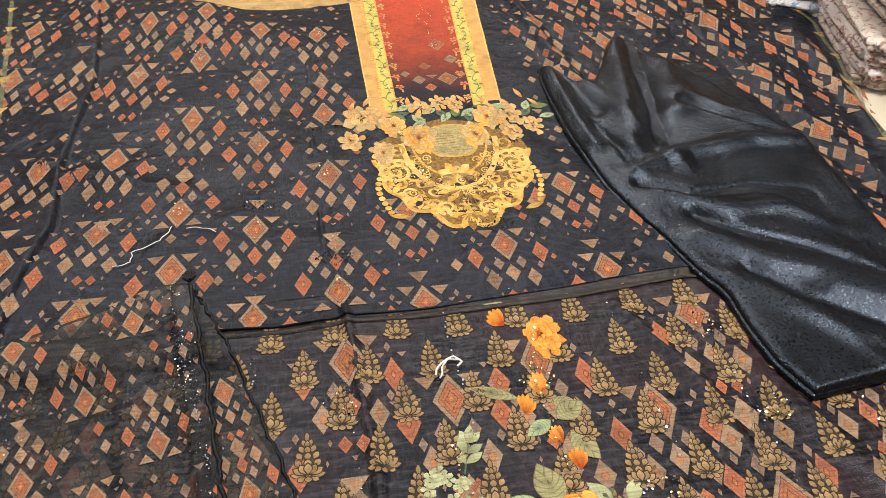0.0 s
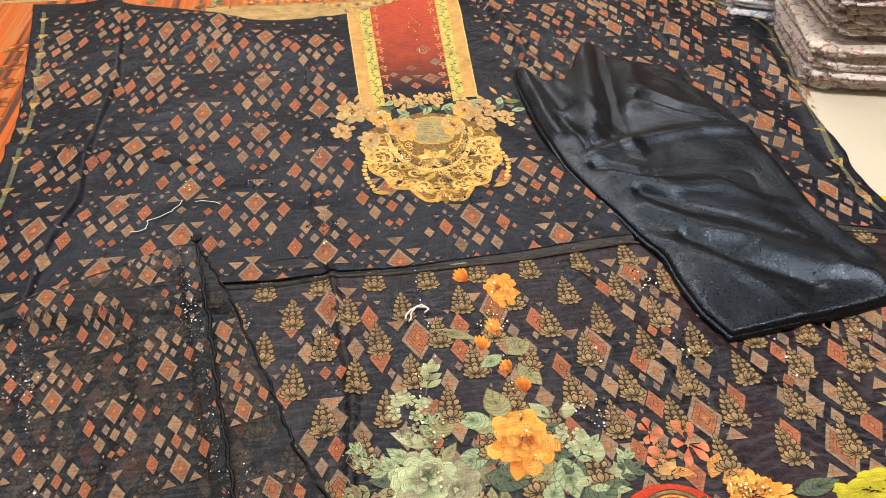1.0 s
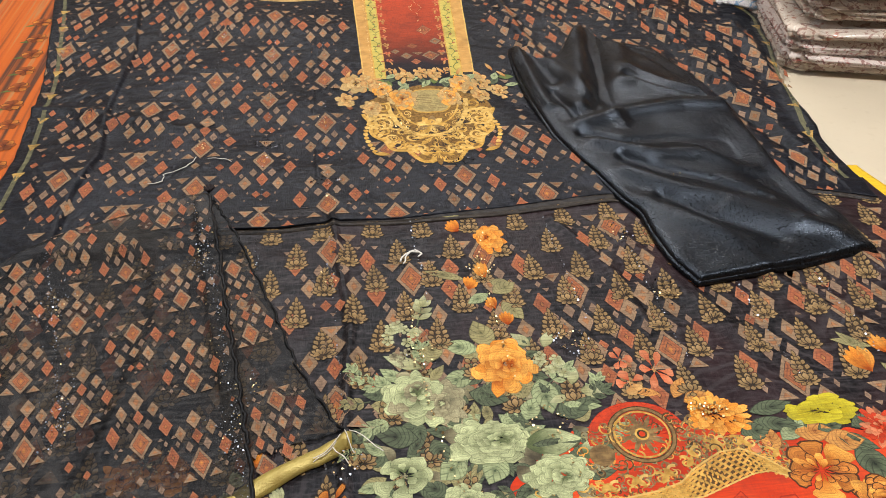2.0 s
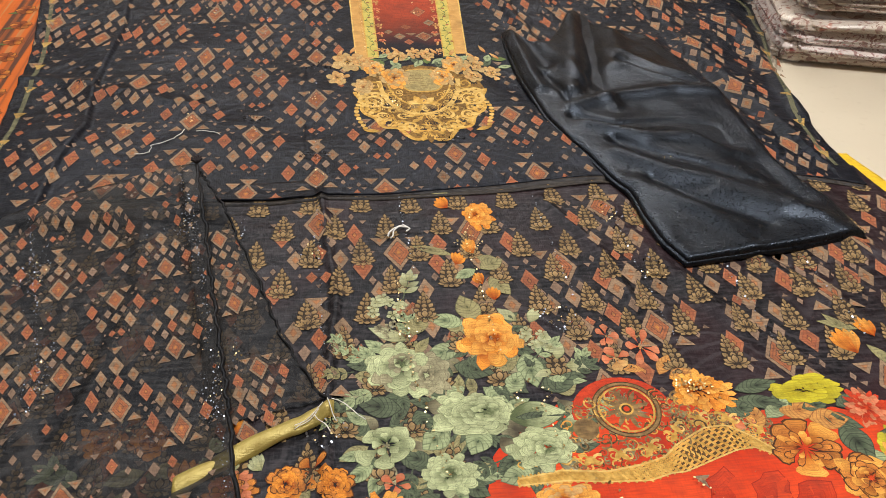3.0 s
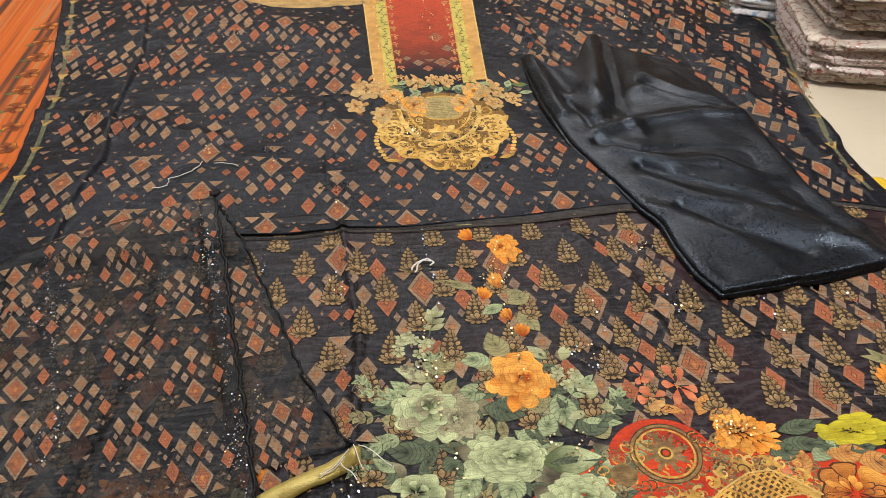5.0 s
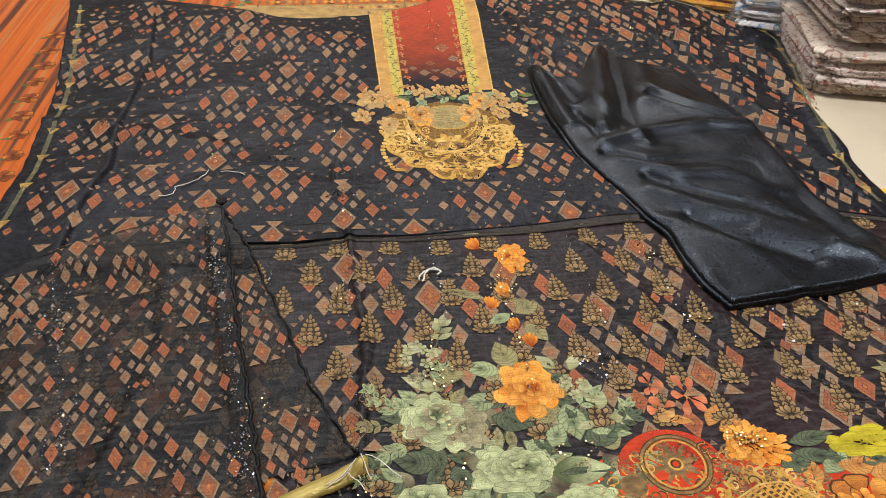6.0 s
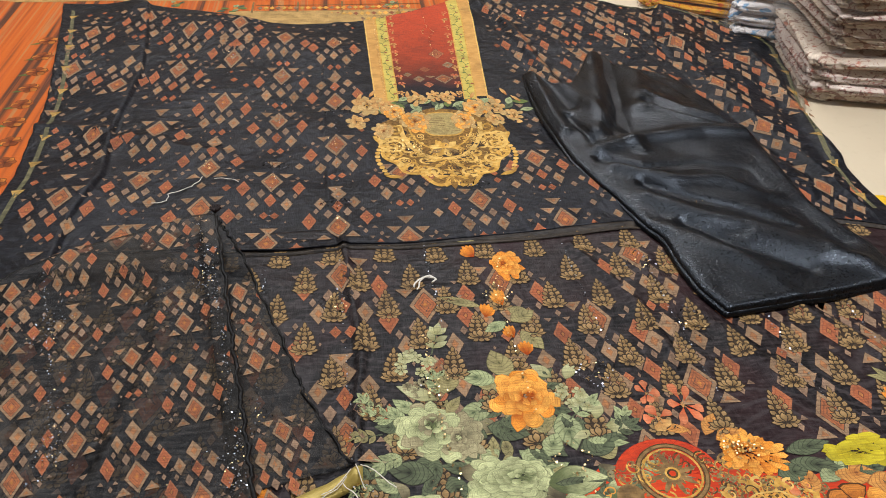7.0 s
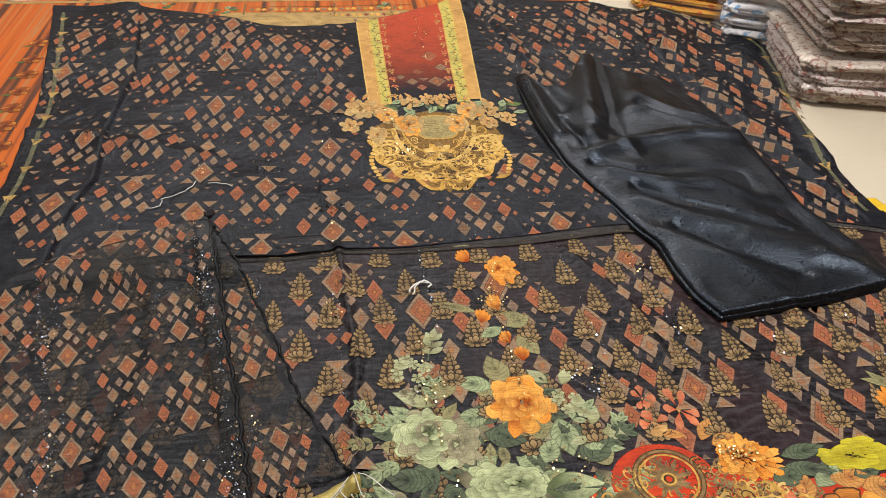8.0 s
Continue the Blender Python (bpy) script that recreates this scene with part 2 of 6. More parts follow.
def metal(name, colour, rough):
    M = Mat(name, rough, 1.0)
    M.colour(colour)
    return M.m


SEQUIN_GOLD = metal("gold_sequin", (0.80, 0.62, 0.32), 0.32)
SEQUIN_SILVER = metal("smoky_sequin", (0.30, 0.33, 0.40), 0.36)
SEQUIN_BLACK = metal("black_sequin", (0.05, 0.05, 0.06), 0.25)


def dupatta_dye():
    """Orange organza with long brown and pale stripes."""
    M = Mat("orange_dupatta", 0.6, 0.0, 0.25)
    st = M.noise(70, 2, stretch=(1.0, 0.012, 1.0))
    fine = M.noise(170, 2, stretch=(1.0, 0.02, 1.0))
    c = M.ramp(st, ((0.36, (0.075, 0.024, 0.010)), (0.41, (0.26, 0.060, 0.008)), (0.46, (0.44, 0.088, 0.006)), (0.57, (0.50, 0.105, 0.007)), (0.61, (0.38, 0.170, 0.055)), (0.66, (0.44, 0.082, 0.006))))
    c = M.mix(c, (0.32, 0.06, 0.012), M.math("MULTIPLY", M.ramp(fine, ((0.5, (0.0,)), (0.7, (1.0,)))), 0.5))
    M.colour(c)
    M.bump(weave_height(M), 0.3, 0.0008)
    return M.m


DUPATTA = dupatta_dye()
DUPATTA_BORDER = flat_dye("dye_beige_border", (0.34, 0.22, 0.08), (0.46, 0.30, 0.12), 40, 0.2)


def floor_mat():
    M = Mat("cream_floor_sheet", 0.5, 0.0, 0.3)
    c = M.mix((0.50, 0.43, 0.325), (0.57, 0.50, 0.385), M.noise(7, 4))
    c = M.mix(c, (0.40, 0.33, 0.23), M.math("MULTIPLY", M.ramp(M.noise(60, 3), ((0.6, (0.0,)), (0.8, (1.0,)))), 0.35))
    M.colour(c)
    M.bump(M.noise(180, 3), 0.2, 0.001)
    return M.m


def wall_mat(name, a, b):
    M = Mat(name, 0.8)
    M.colour(M.mix(a, b, M.noise(4, 4)))
    M.bump(M.noise(120, 3), 0.2, 0.001)
    return M.m


def packed_cloth(name, ground, shade, spots, spot2, scale=38):
    """Folded printed cloth under clear wrinkled film."""
    M = Mat(name, 0.55, 0.0, 0.35)
    v = M.add("ShaderNodeTexVoronoi", Scale=scale)
    warp = M.add("ShaderNodeTexNoise", Scale=scale * 0.8, Detail=3.0)
    M.link(M.coord(), warp.inputs["Vector"])
    vec = M.mix(M.coord(), warp.outputs["Color"], 0.06)
    M.link(vec, v.inputs["Vector"])
    c = M.mix(ground, shade, M.ramp(M.noise(9, 3), ((0.4, (0.0,)), (0.7, (1.0,)))))
    c = M.mix(c, spots, M.math("MULTIPLY", M.ramp(M.noise(scale * 1.7, 4, distortion=1.8), ((0.54, (0.0,)), (0.58, (1.0,)))), 0.85))
    c = M.mix(c, spot2, M.math("MULTIPLY", M.ramp(v.outputs["Distance"], ((0.10, (1.0,)), (0.2, (0.0,)))), 0.8))
    M.colour(c)
    M.b.inputs["Coat Weight"].default_value = 0.6
    M.b.inputs["Coat Roughness"].default_value = 0.12
    M.bump(M.math("ADD", M.noise(70, 4, stretch=(0.4, 0.4, 3.0)), M.noise(30, 2)), 0.9, 0.005)
    return M.m


PACK_ROSE = packed_cloth("packed_rose_print", (0.66, 0.57, 0.53), (0.46, 0.38, 0.35), (0.22, 0.075, 0.065), (0.30, 0.06, 0.04), 40)
PACK_CREAM = packed_cloth("packed_cream_print", (0.64, 0.55, 0.46), (0.42, 0.34, 0.28), (0.24, 0.11, 0.08), (0.38, 0.09, 0.04), 30)
PACK_BLUE = packed_cloth("packed_blue_print", (0.80, 0.78, 0.80), (0.66, 0.66, 0.70), (0.12, 0.34, 0.62), (0.40, 0.10, 0.12), 13)
PACK_YELLOW = packed_cloth("packed_yellow_print", (0.66, 0.32, 0.02), (0.55, 0.24, 0.015), (0.55, 0.09, 0.02), (0.66, 0.52, 0.25), 24)


def film_mat():
    """Clear polythene."""
    M = Mat("clear_film", 0.08, 0.0, 0.5)
    M.b.inputs["Alpha"].default_value = 0.05
    M.colour((0.9, 0.9, 0.9))
    M.bump(M.noise(45, 4), 1.0, 0.006)
    return M.m


FILM = film_mat()
STRING = flat_dye("green_string", (0.03, 0.10, 0.05), (0.06, 0.17, 0.09), 200, 0.1)
WHITE_THREAD = flat_dye("white_thread", (0.62, 0.60, 0.56), (0.74, 0.72, 0.68), 200, 0.05)
YELLOW_CLOTH = flat_dye("yellow_cloth", (0.60, 0.36, 0.02), (0.70, 0.46, 0.03), 30, 0.1)
# unseen walls and ceiling, kept dark so that less light bounces back
WALL = wall_mat("dark_unseen_wall", (0.16, 0.12, 0.085), (0.22, 0.17, 0.12))
CEILING = wall_mat("grey_unseen_ceiling", (0.40, 0.39, 0.38), (0.46, 0.45, 0.44))
FLOOR = floor_mat()
LAMP_BODY = wall_mat("white_lamp_body", (0.8, 0.8, 0.8), (0.82, 0.82, 0.82))


def glow_mat():
    m = bpy.data.materials.new("lamp_diffuser")
    m.use_nodes = True
    b = m.node_tree.nodes["Principled BSDF"]
    b.inputs["Emission Color"].default_value = (1.0, 0.94, 0.84, 1)
    b.inputs["Emission Strength"].default_value = 6.0
    return m


GLOW = glow_mat()

# ---- building helpers ----


def mesh_ob(name, verts, faces, mats, parent=None, label="", smooth=True, uv=None, index=None):
    me = bpy.data.meshes.new(name)
    me.from_pydata([tuple(map(float, v)) for v in verts], [], faces)
    for m in (mats if isinstance(mats, (list, tuple)) else [mats]):
        me.materials.append(m)
    if uv is not None:
        lay = me.uv_layers.new(name="UVMap")
        loops = np.empty(len(me.loops), dtype=np.int32)
        me.loops.foreach_get("vertex_index", loops)
        lay.data.foreach_set("uv", np.asarray(uv, dtype=np.float32)[loops].ravel())
    if index is not None:
        me.polygons.foreach_set("material_index", np.asarray(index, dtype=np.int32))
    if smooth:
        me.polygons.foreach_set("use_smooth", [True] * len(me.polygons))
    me.update()
    ob = new(name, me)
    ob.parent = parent
    if label:
        ob["label"] = label
    return ob


def thing(name, label, category, group="", kind="", at=(0, 0, 0)):
    e = new(name)
    e.location = at
    return tagged(e, label, category, group, kind)


def box(name, x0, x1, y0, y1, z0, z1, mat, parent=None, label=""):
    v = [(x, y, z) for z in (z0, z1) for y in (y0, y1) for x in (x0, x1)]
    f = [(0, 2, 3, 1), (4, 5, 7, 6), (0, 1, 5, 4), (1, 3, 7, 5), (3, 2, 6, 7), (2, 0, 4, 6)]
    return mesh_ob(name, v, f, mat, parent, label, smooth=False)


def wobble(x, y, k, seed=0.0):
    """Smooth aperiodic ripple in -1..1, k waves a metre."""
    a, b = 6.283 * k, seed * 1.7
    return (np.sin(a * x + 1.3 * np.sin(a * 0.61 * y + b) + b) + np.sin(a * 0.83 * y + 1.1 * np.sin(a * 0.47 * x + 2.0 * b) + 2.1) + np.sin(a * 0.57 * (x + y) + 0.9 * b)) / 3.0


def near(x, y, pts):
    """Distance to a polyline, and its side (left of its run: plus)."""
    best, side = np.full(np.shape(x), 1e9), np.zeros(np.shape(x))
    for (ax, ay), (bx, by) in zip(pts, pts[1:]):
        dx, dy = bx - ax, by - ay
        n = dx * dx + dy * dy
        t = np.clip(((x - ax) * dx + (y - ay) * dy) / n, 0, 1)
        d = np.hypot(x - ax - t * dx, y - ay - t * dy)
        s = np.sign(dx * (y - ay) - dy * (x - ax))
        side = np.where(d < best, s, side)
        best = np.minimum(best, d)
    return best, side


def ridge(x, y, pts, amp, width):
    d, _ = near(x, y, pts)
    return amp * np.exp(-(d / width) ** 2)


def step(x, y, pts, amp, width, reach):
    """One side of the line stands up and eases down again over reach."""
    d, s = near(x, y, pts)
    s = s * d
    return amp / (1 + np.exp(-np.clip(s / width, -40, 40))) * np.exp(-np.maximum(s, 0) / reach)


# ---- the lie of the dress cloth ----
PLEAT = ((-0.52, 0.72), (-0.508, 0.67), (-0.487, 0.51), (-0.475, 0.386), (-0.477, 0.287), (-0.480, 0.191), (-0.475, 0.13), (-0.466, 0.05), (-0.474, -0.013), (-0.482, -0.052), (-0.484, -0.10), (-0.486, -0.16), (-0.500, -0.20))
CREASE = ((-0.165, 0.60), (-0.174, 0.243), (-0.169, 0.071), (-0.165, -0.07), (-0.15, -0.13))
RUN_A = ((0.143, 0.70), (0.183, 0.573), (0.198, 0.414), (0.228, 0.266), (0.245, 0.19), (0.29, 0.06))
RUN_B = ((0.516, 0.68), (0.492, 0.564), (0.475, 0.45), (0.469, 0.346), (0.486, 0.221), (0.500, 0.12), (0.53, -0.03))
SIDE_FOLD = ((0.612, 0.42), (0.604, 0.366), (0.601, 0.248), (0.589, 0.145), (0.57, 0.02))
TUCK = ((-0.60, 0.198), (-0.549, 0.195), (-0.496, 0.174))
DRAG = ((-0.474, 0.152), (-0.436, 0.153), (-0.375, 0.118), (-0.319, 0.104))


def upper_z(x, y):
    z = 0.0095 + 0.0055 * wobble(x, y, 2.3, 0.4) + 0.0034 * wobble(x, y, 4.4, 2.9) + 0.0022 * wobble(x, y, 7.5, 1.3) + 0.0006 * wobble(x, y, 15.0, 0.6)
    z = z + step(x, y, PLEAT[::-1], 0.0075, 0.0013, 0.07) + 0.5 * step(x, y, [(px - 0.05, py) for px, py in PLEAT[::-1]], -0.006, 0.010, 0.05)
    z = z + ridge(x, y, CREASE, 0.0024, 0.0030) * (0.5 + 0.5 * np.sin(37 * y + 1.0)) + ridge(x, y, [(px + 0.02, py) for px, py in CREASE], 0.002, 0.012) + ridge(x, y, DRAG, 0.004, 0.013) + ridge(x, y, TUCK, 0.005, 0.013)
    z = z + ridge(x, y, RUN_A, 0.013, 0.013) + step(x, y, RUN_A, -0.004, 0.003, 0.06)
    z = z + step(x, y, RUN_B, 0.011, 0.0045, 0.07) + ridge(x, y, [(px - 0.016, py) for px, py in RUN_B], -0.004, 0.010)
    z = z + ridge(x, y, SIDE_FOLD, 0.009, 0.014)
    z = z + 0.004 * np.clip((x - 0.3) / 0.2, 0, 1) * wobble(x * 1.2 + y * 0.7, y * 0.25, 5.0, 2.2)
    z = z + ridge(x, y, ((-0.47, -0.130), (0.60, -0.118)), 0.002, 0.008)
    foot = np.exp(-np.maximum(y - upper_foot(x), 0) / 0.016) * np.clip((x + 0.48) / 0.05, 0, 1)
    z = z * (1 - foot) + (lower_z(x, y) + 0.0042) * foot
    return np.maximum(z, 0.005)


LOW_CREASE = ((-0.150, -0.12), (-0.134, -0.322), (-0.143, -0.429), (-0.15, -0.62))


def lower_z(x, y):
    z = 0.0060 + 0.0024 * wobble(x, y, 2.7, 3.1) + 0.0020 * wobble(x, y, 6.0, 5.0) + 0.0006 * wobble(x, y, 14.0, 2.0)
    z = z + ridge(x, y, LOW_CREASE, 0.0045, 0.005) + step(x, y, LOW_CREASE, 0.0025, 0.002, 0.03) - ridge(x, y, ((-0.165, -0.30), (-0.172, -0.62)), 0.002, 0.006)
    z = z + np.clip((x - 0.15) / 0.15, 0, 1) * 0.0036 * wobble(x + 0.55 * y, 0.2 * y, 6.5, 0.7)
    z = z + ridge(x, y, ((0.20, -0.17), (0.255, -0.30), (0.30, -0.40)), 0.004, 0.012)
    z = z + ridge(x, y, ((0.29, -0.15), (0.35, -0.26), (0.43, -0.38)), 0.006, 0.011) + ridge(x, y, ((0.41, -0.14), (0.47, -0.24), (0.56, -0.34)), 0.006, 0.011) + ridge(x, y, ((0.13, -0.15), (0.175, -0.25), (0.19, -0.34)), 0.005, 0.008)
    z = z + ridge(x, y, ((-0.36, -0.14), (-0.34, -0.30), (-0.37, -0.50)), 0.004, 0.010) + ridge(x, y, ((-0.52, -0.16), (-0.47, -0.34), (-0.49, -0.6)), 0.004, 0.012)
    return np.maximum(z, 0.0035)


def upper_left(y):
    return np.interp(y, (-0.22, -0.05, 0.04, 0.08, 0.29, 0.51, 0.725), (-0.60, -0.585, -0.581, -0.585, -0.605, -0.640, -0.686))


def upper_right(y):
    return np.interp(y, (-0.185, -0.063, 0.03, 0.19, 0.339, 0.442, 0.50, 0.584, 0.649, 0.72), (0.586, 0.573, 0.580, 0.624, 0.668, 0.690, 0.676, 0.618, 0.524, 0.40))


def upper_top(x):
    return np.interp(x, (-0.70, -0.552, -0.40, -0.274, -0.165, -0.097, 0.0, 0.10, 0.20, 0.42, 0.52, 0.62, 0.68), (0.725, 0.716, 0.655, 0.606, 0.600, 0.618, 0.655, 0.735, 0.745, 0.70, 0.65, 0.585, 0.46))


def upper_foot(x):
    return np.interp(x, (-0.62, -0.53, -0.500, -0.478, -0.46, -0.38, -0.21, -0.05, 0.085, 0.22, 0.46, 0.62), (-0.222, -0.205, -0.192, -0.140, -0.128, -0.129, -0.139, -0.131, -0.120, -0.108, -0.114, -0.16))


def lower_left(y):
    return np.interp(y, (-0.85, -0.5, -0.10), (-0.66, -0.63, -0.60))


def lower_right(y):
    return np.interp(y, (-0.85, -0.5, -0.30, -0.10), (0.70, 0.66, 0.635, 0.59))


def upper_clip(x, y):
    y = np.clip(y, upper_foot(x) + 0.001, upper_top(x) - 0.001)
    return np.clip(x, upper_left(y) + 0.001, upper_right(y) - 0.001), y


def lower_clip(x, y):
    return np.clip(x, lower_left(y) + 0.001, lower_right(y) - 0.001), np.minimum(y, -0.105)


def grid(name, fx, nx, ny, mat, parent, label="", thick=0.0):
    """A sheet from a map of the unit square, with a turned-down rim."""
    s, t = np.meshgrid(np.linspace(0, 1, nx), np.linspace(0, 1, ny))
    x, y, z = fx(s, t)
    v = np.stack([x, y, z], -1).reshape(-1, 3)
    i = (np.arange(ny - 1)[:, None] * nx + np.arange(nx - 1)[None]).ravel()
    f = np.stack([i, i + 1, i + nx + 1, i + nx], -1).tolist()
    if thick:
        rim = list(range(nx)) + [r * nx + nx - 1 for r in range(1, ny)] + [(ny - 1) * nx + c for c in range(nx - 2, -1, -1)] + [r * nx for r in range(ny - 2, 0, -1)]
        n = len(v)
        low = v[rim].copy()
        low[:, 2] = np.maximum(low[:, 2] - thick, 0.0008)
        v = np.concatenate([v, low])
        m = len(rim)
        f += [(rim[(k + 1) % m], rim[k], n + k, n + (k + 1) % m) for k in range(m)]
    return mesh_ob(name, v, f, mat, parent, label)


PETAL_RANDOM = random.Random(77)


class Print:
    """Collects flat motifs and lays them on a cloth."""

    def __init__(self, height, clip=None, draw_out=(1.0, 0.0)):
        self.height, self.clip, self.draw_out = height, clip, draw_out
        self.v, self.f, self.uv, self.mi, self.mats = [], [], [], [], []

    def slot(self, m):
        if m not in self.mats:
            self.mats.append(m)
        return self.mats.index(m)

    def fan(self, centre, pts, mat, lift, cuv=(0, 0), uvs=None, rings=1):
        if rings > 1:
            return self.rings(centre, pts, mat, lift, rings)
        n = len(self.v)
        self.v.append((*centre, lift))
        self.uv.append(cuv)
        for k, p in enumerate(pts):
            self.v.append((p[0], p[1], lift))
            self.uv.append(uvs[k] if uvs else (1, 1))
        m, s = len(pts), self.slot(mat)
        for k in range(m):
            self.f.append((n, n + 1 + k, n + 1 + (k + 1) % m))
            self.mi.append(s)

    def rings(self, centre, pts, mat, lift, rings):
        """A wide filled shape in rings, so that it follows the folds."""
        n, m, s = len(self.v), len(pts), self.slot(mat)
        for r in range(rings + 1):
            q = max(r, 0.02) / rings
            for p in pts:
                self.v.append((centre[0] + (p[0] - centre[0]) * q, centre[1] + (p[1] - centre[1]) * q, lift))
                self.uv.append((q, q))
        for r in range(rings):
            for k in range(m):
                a = n + r * m
                self.f.append((a + k, a + m + k, a + m + (k + 1) % m, a + (k + 1) % m))
                self.mi.append(s)

    def diamond(self, x, y, a, b, mat, lift=0.0006, lean=0.0):
        c, s = math.cos(lean), math.sin(lean)
        pts = [(x + px * c - py * s, y + px * s + py * c) for px, py in ((a, 0), (a / 2, b / 2), (0, b), (-a / 2, b / 2), (-a, 0), (-a / 2, -b / 2), (0, -b), (a / 2, -b / 2))]
        self.fan((x, y), pts, mat, lift, rings=3 if a > 0.008 else 1)

    def triangle(self, x, y, a, b, mat, lift=0.0006, up=-1, lean=0.0):
        c, s = math.cos(lean), math.sin(lean)
        raw = ((-a, -up * b / 2), (a, -up * b / 2), (0, up * b / 2))
        pts = [(x + px * c - py * s, y + px * s + py * c) for px, py in raw]
        self.fan((x - (-up * b / 6) * s, y + (-up * b / 6) * c), pts, mat, lift)

    def petal(self, x, y, ang, length, width, mat, lift, blunt=0.62, notch=0.0, n=7, start=0.0, ruffle=0.0):
        """A petal that grows from (x, y) towards ang."""
        c, s = math.cos(ang), math.sin(ang)
        side = []
        for k in range(n + 1):
            q = k / n
            w = math.sin(math.pi * q ** (math.log(0.5) / math.log(blunt))) if 0 < q < 1 else 0.0
            side.append((start + q * (length - start), max(0.0, w) * width / 2))
        g = PETAL_RANDOM
        side = [(q, w * (1 + ruffle * g.uniform(-1, 1))) for q, w in side]
        tip = length * (1 - notch)
        pts, uvs = [], []
        for q, w in side[:-1]:
            pts.append((x + q * c - w * s, y + q * s + w * c)); uvs.append((q / length, 1.0))
        pts.append((x + tip * c, y + tip * s)); uvs.append((1.0, 1.0))
        for q, w in side[-2:0:-1]:
            pts.append((x + q * c + w * s, y + q * s - w * c)); uvs.append((q / length, 1.0))
        m = 0.55 * length
        self.fan((x + m * c, y + m * s), pts, mat, lift, (0.55, 0.0), uvs)

    def ribbon(self, pts, width, mat, lift, taper=None):
        n, m, s = len(self.v), len(pts), self.slot(mat)
        for k, (x, y) in enumerate(pts):
            ax, ay = pts[max(0, k - 1)]
            bx, by = pts[min(m - 1, k + 1)]
            L = math.hypot(bx - ax, by - ay) or 1.0
            nx_, ny_ = -(by - ay) / L, (bx - ax) / L
            w = width / 2 * (taper(k / (m - 1)) if taper else 1.0)
            self.v += [(x + nx_ * w, y + ny_ * w, lift), (x - nx_ * w, y - ny_ * w, lift)]
            self.uv += [(k / m, 0.3), (k / m, 0.6)]
        for k in range(m - 1):
            self.f.append((n + 2 * k, n + 2 * k + 1, n + 2 * k + 3, n + 2 * k + 2))
            self.mi.append(s)

    def disc(self, x, y, r, mat, lift, n=12):
        self.fan((x, y), [(x + r * math.cos(6.283 * k / n), y + r * math.sin(6.283 * k / n)) for k in range(n)], mat, lift)

    def build(self, name, parent, label=""):
        a = np.array(self.v)
        x, y = a[:, 0], a[:, 1] * self.draw_out[0] + self.draw_out[1]
        if self.clip:
            x, y = self.clip(x, y)
        z = self.height(x, y) + 0.00042 + 0.10 * a[:, 2]
        return mesh_ob(name, np.stack([x, y, z], -1), self.f, self.mats, parent, label, smooth=True, uv=self.uv, index=self.mi)

# ---- the room ----
X0, X1, Y0, Y1, TOP = ROOM
tagged(box("floor", X0, X1, Y0, Y1, -0.06, 0.0, FLOOR), "cream cloth-covered shop floor, faintly scuffed", "floor", kind="structure")
# walls and ceiling are out of view, added to enclose the floor
for nm, b in (("wall_north", (X0, X1, Y1, Y1 + 0.1)), ("wall_south", (X0, X1, Y0 - 0.1, Y0)), ("wall_east", (X1, X1 + 0.1, Y0 - 0.1, Y1 + 0.1)), ("wall_west", (X0 - 0.1, X0, Y0 - 0.1, Y1 + 0.1))):
    tagged(box(nm, *b, -0.06, TOP, WALL), "unseen plain dark brown wall, added to close the room", "wall", kind="structure")
tagged(box("ceiling", X0 - 0.1, X1 + 0.1, Y0 - 0.1, Y1 + 0.1, TOP, TOP + 0.1, CEILING), "unseen plain grey ceiling, added to close the room", "ceiling", kind="structure")
# bodies and diffusers modelled for the added lamps, all out of view
for lx, ly, lsx, lsy in LAMPS:
    lamp = thing("added_ceiling_light", "unseen white batten light with a glowing diffuser, added to light the room", "ceiling light", "ceiling lights", at=(lx, ly, TOP))
    box("body", -lsx / 2 - 0.02, lsx / 2 + 0.02, -lsy / 2 - 0.02, lsy / 2 + 0.02, -0.055, -0.001, LAMP_BODY, lamp)
    box("diffuser", -lsx / 2, lsx / 2, -lsy / 2, lsy / 2, -0.075, -0.056, GLOW, lamp)

# ---- orange dupatta that lies under the dress ----
dupatta = thing("dupatta", "orange striped sheer dupatta with floral border, spread under the dress", "dupatta")


def dupatta_xyz(s, t):
    y = -0.20 + t * (0.985 - 0.02 * np.sin(6 * s))
    x = -1.25 + s * 1.66
    return x, y, 0.0022 + 0.0010 * wobble(x, y, 3.0, 0.2) + ridge(x, y, ((-0.95, -0.2), (-0.80, 0.8)), 0.004, 0.02)


def dupatta_z(x, y):
    return 0.0022 + 0.0010 * wobble(x, y, 3.0, 0.2) + ridge(x, y, ((-0.95, -0.2), (-0.80, 0.8)), 0.004, 0.02)


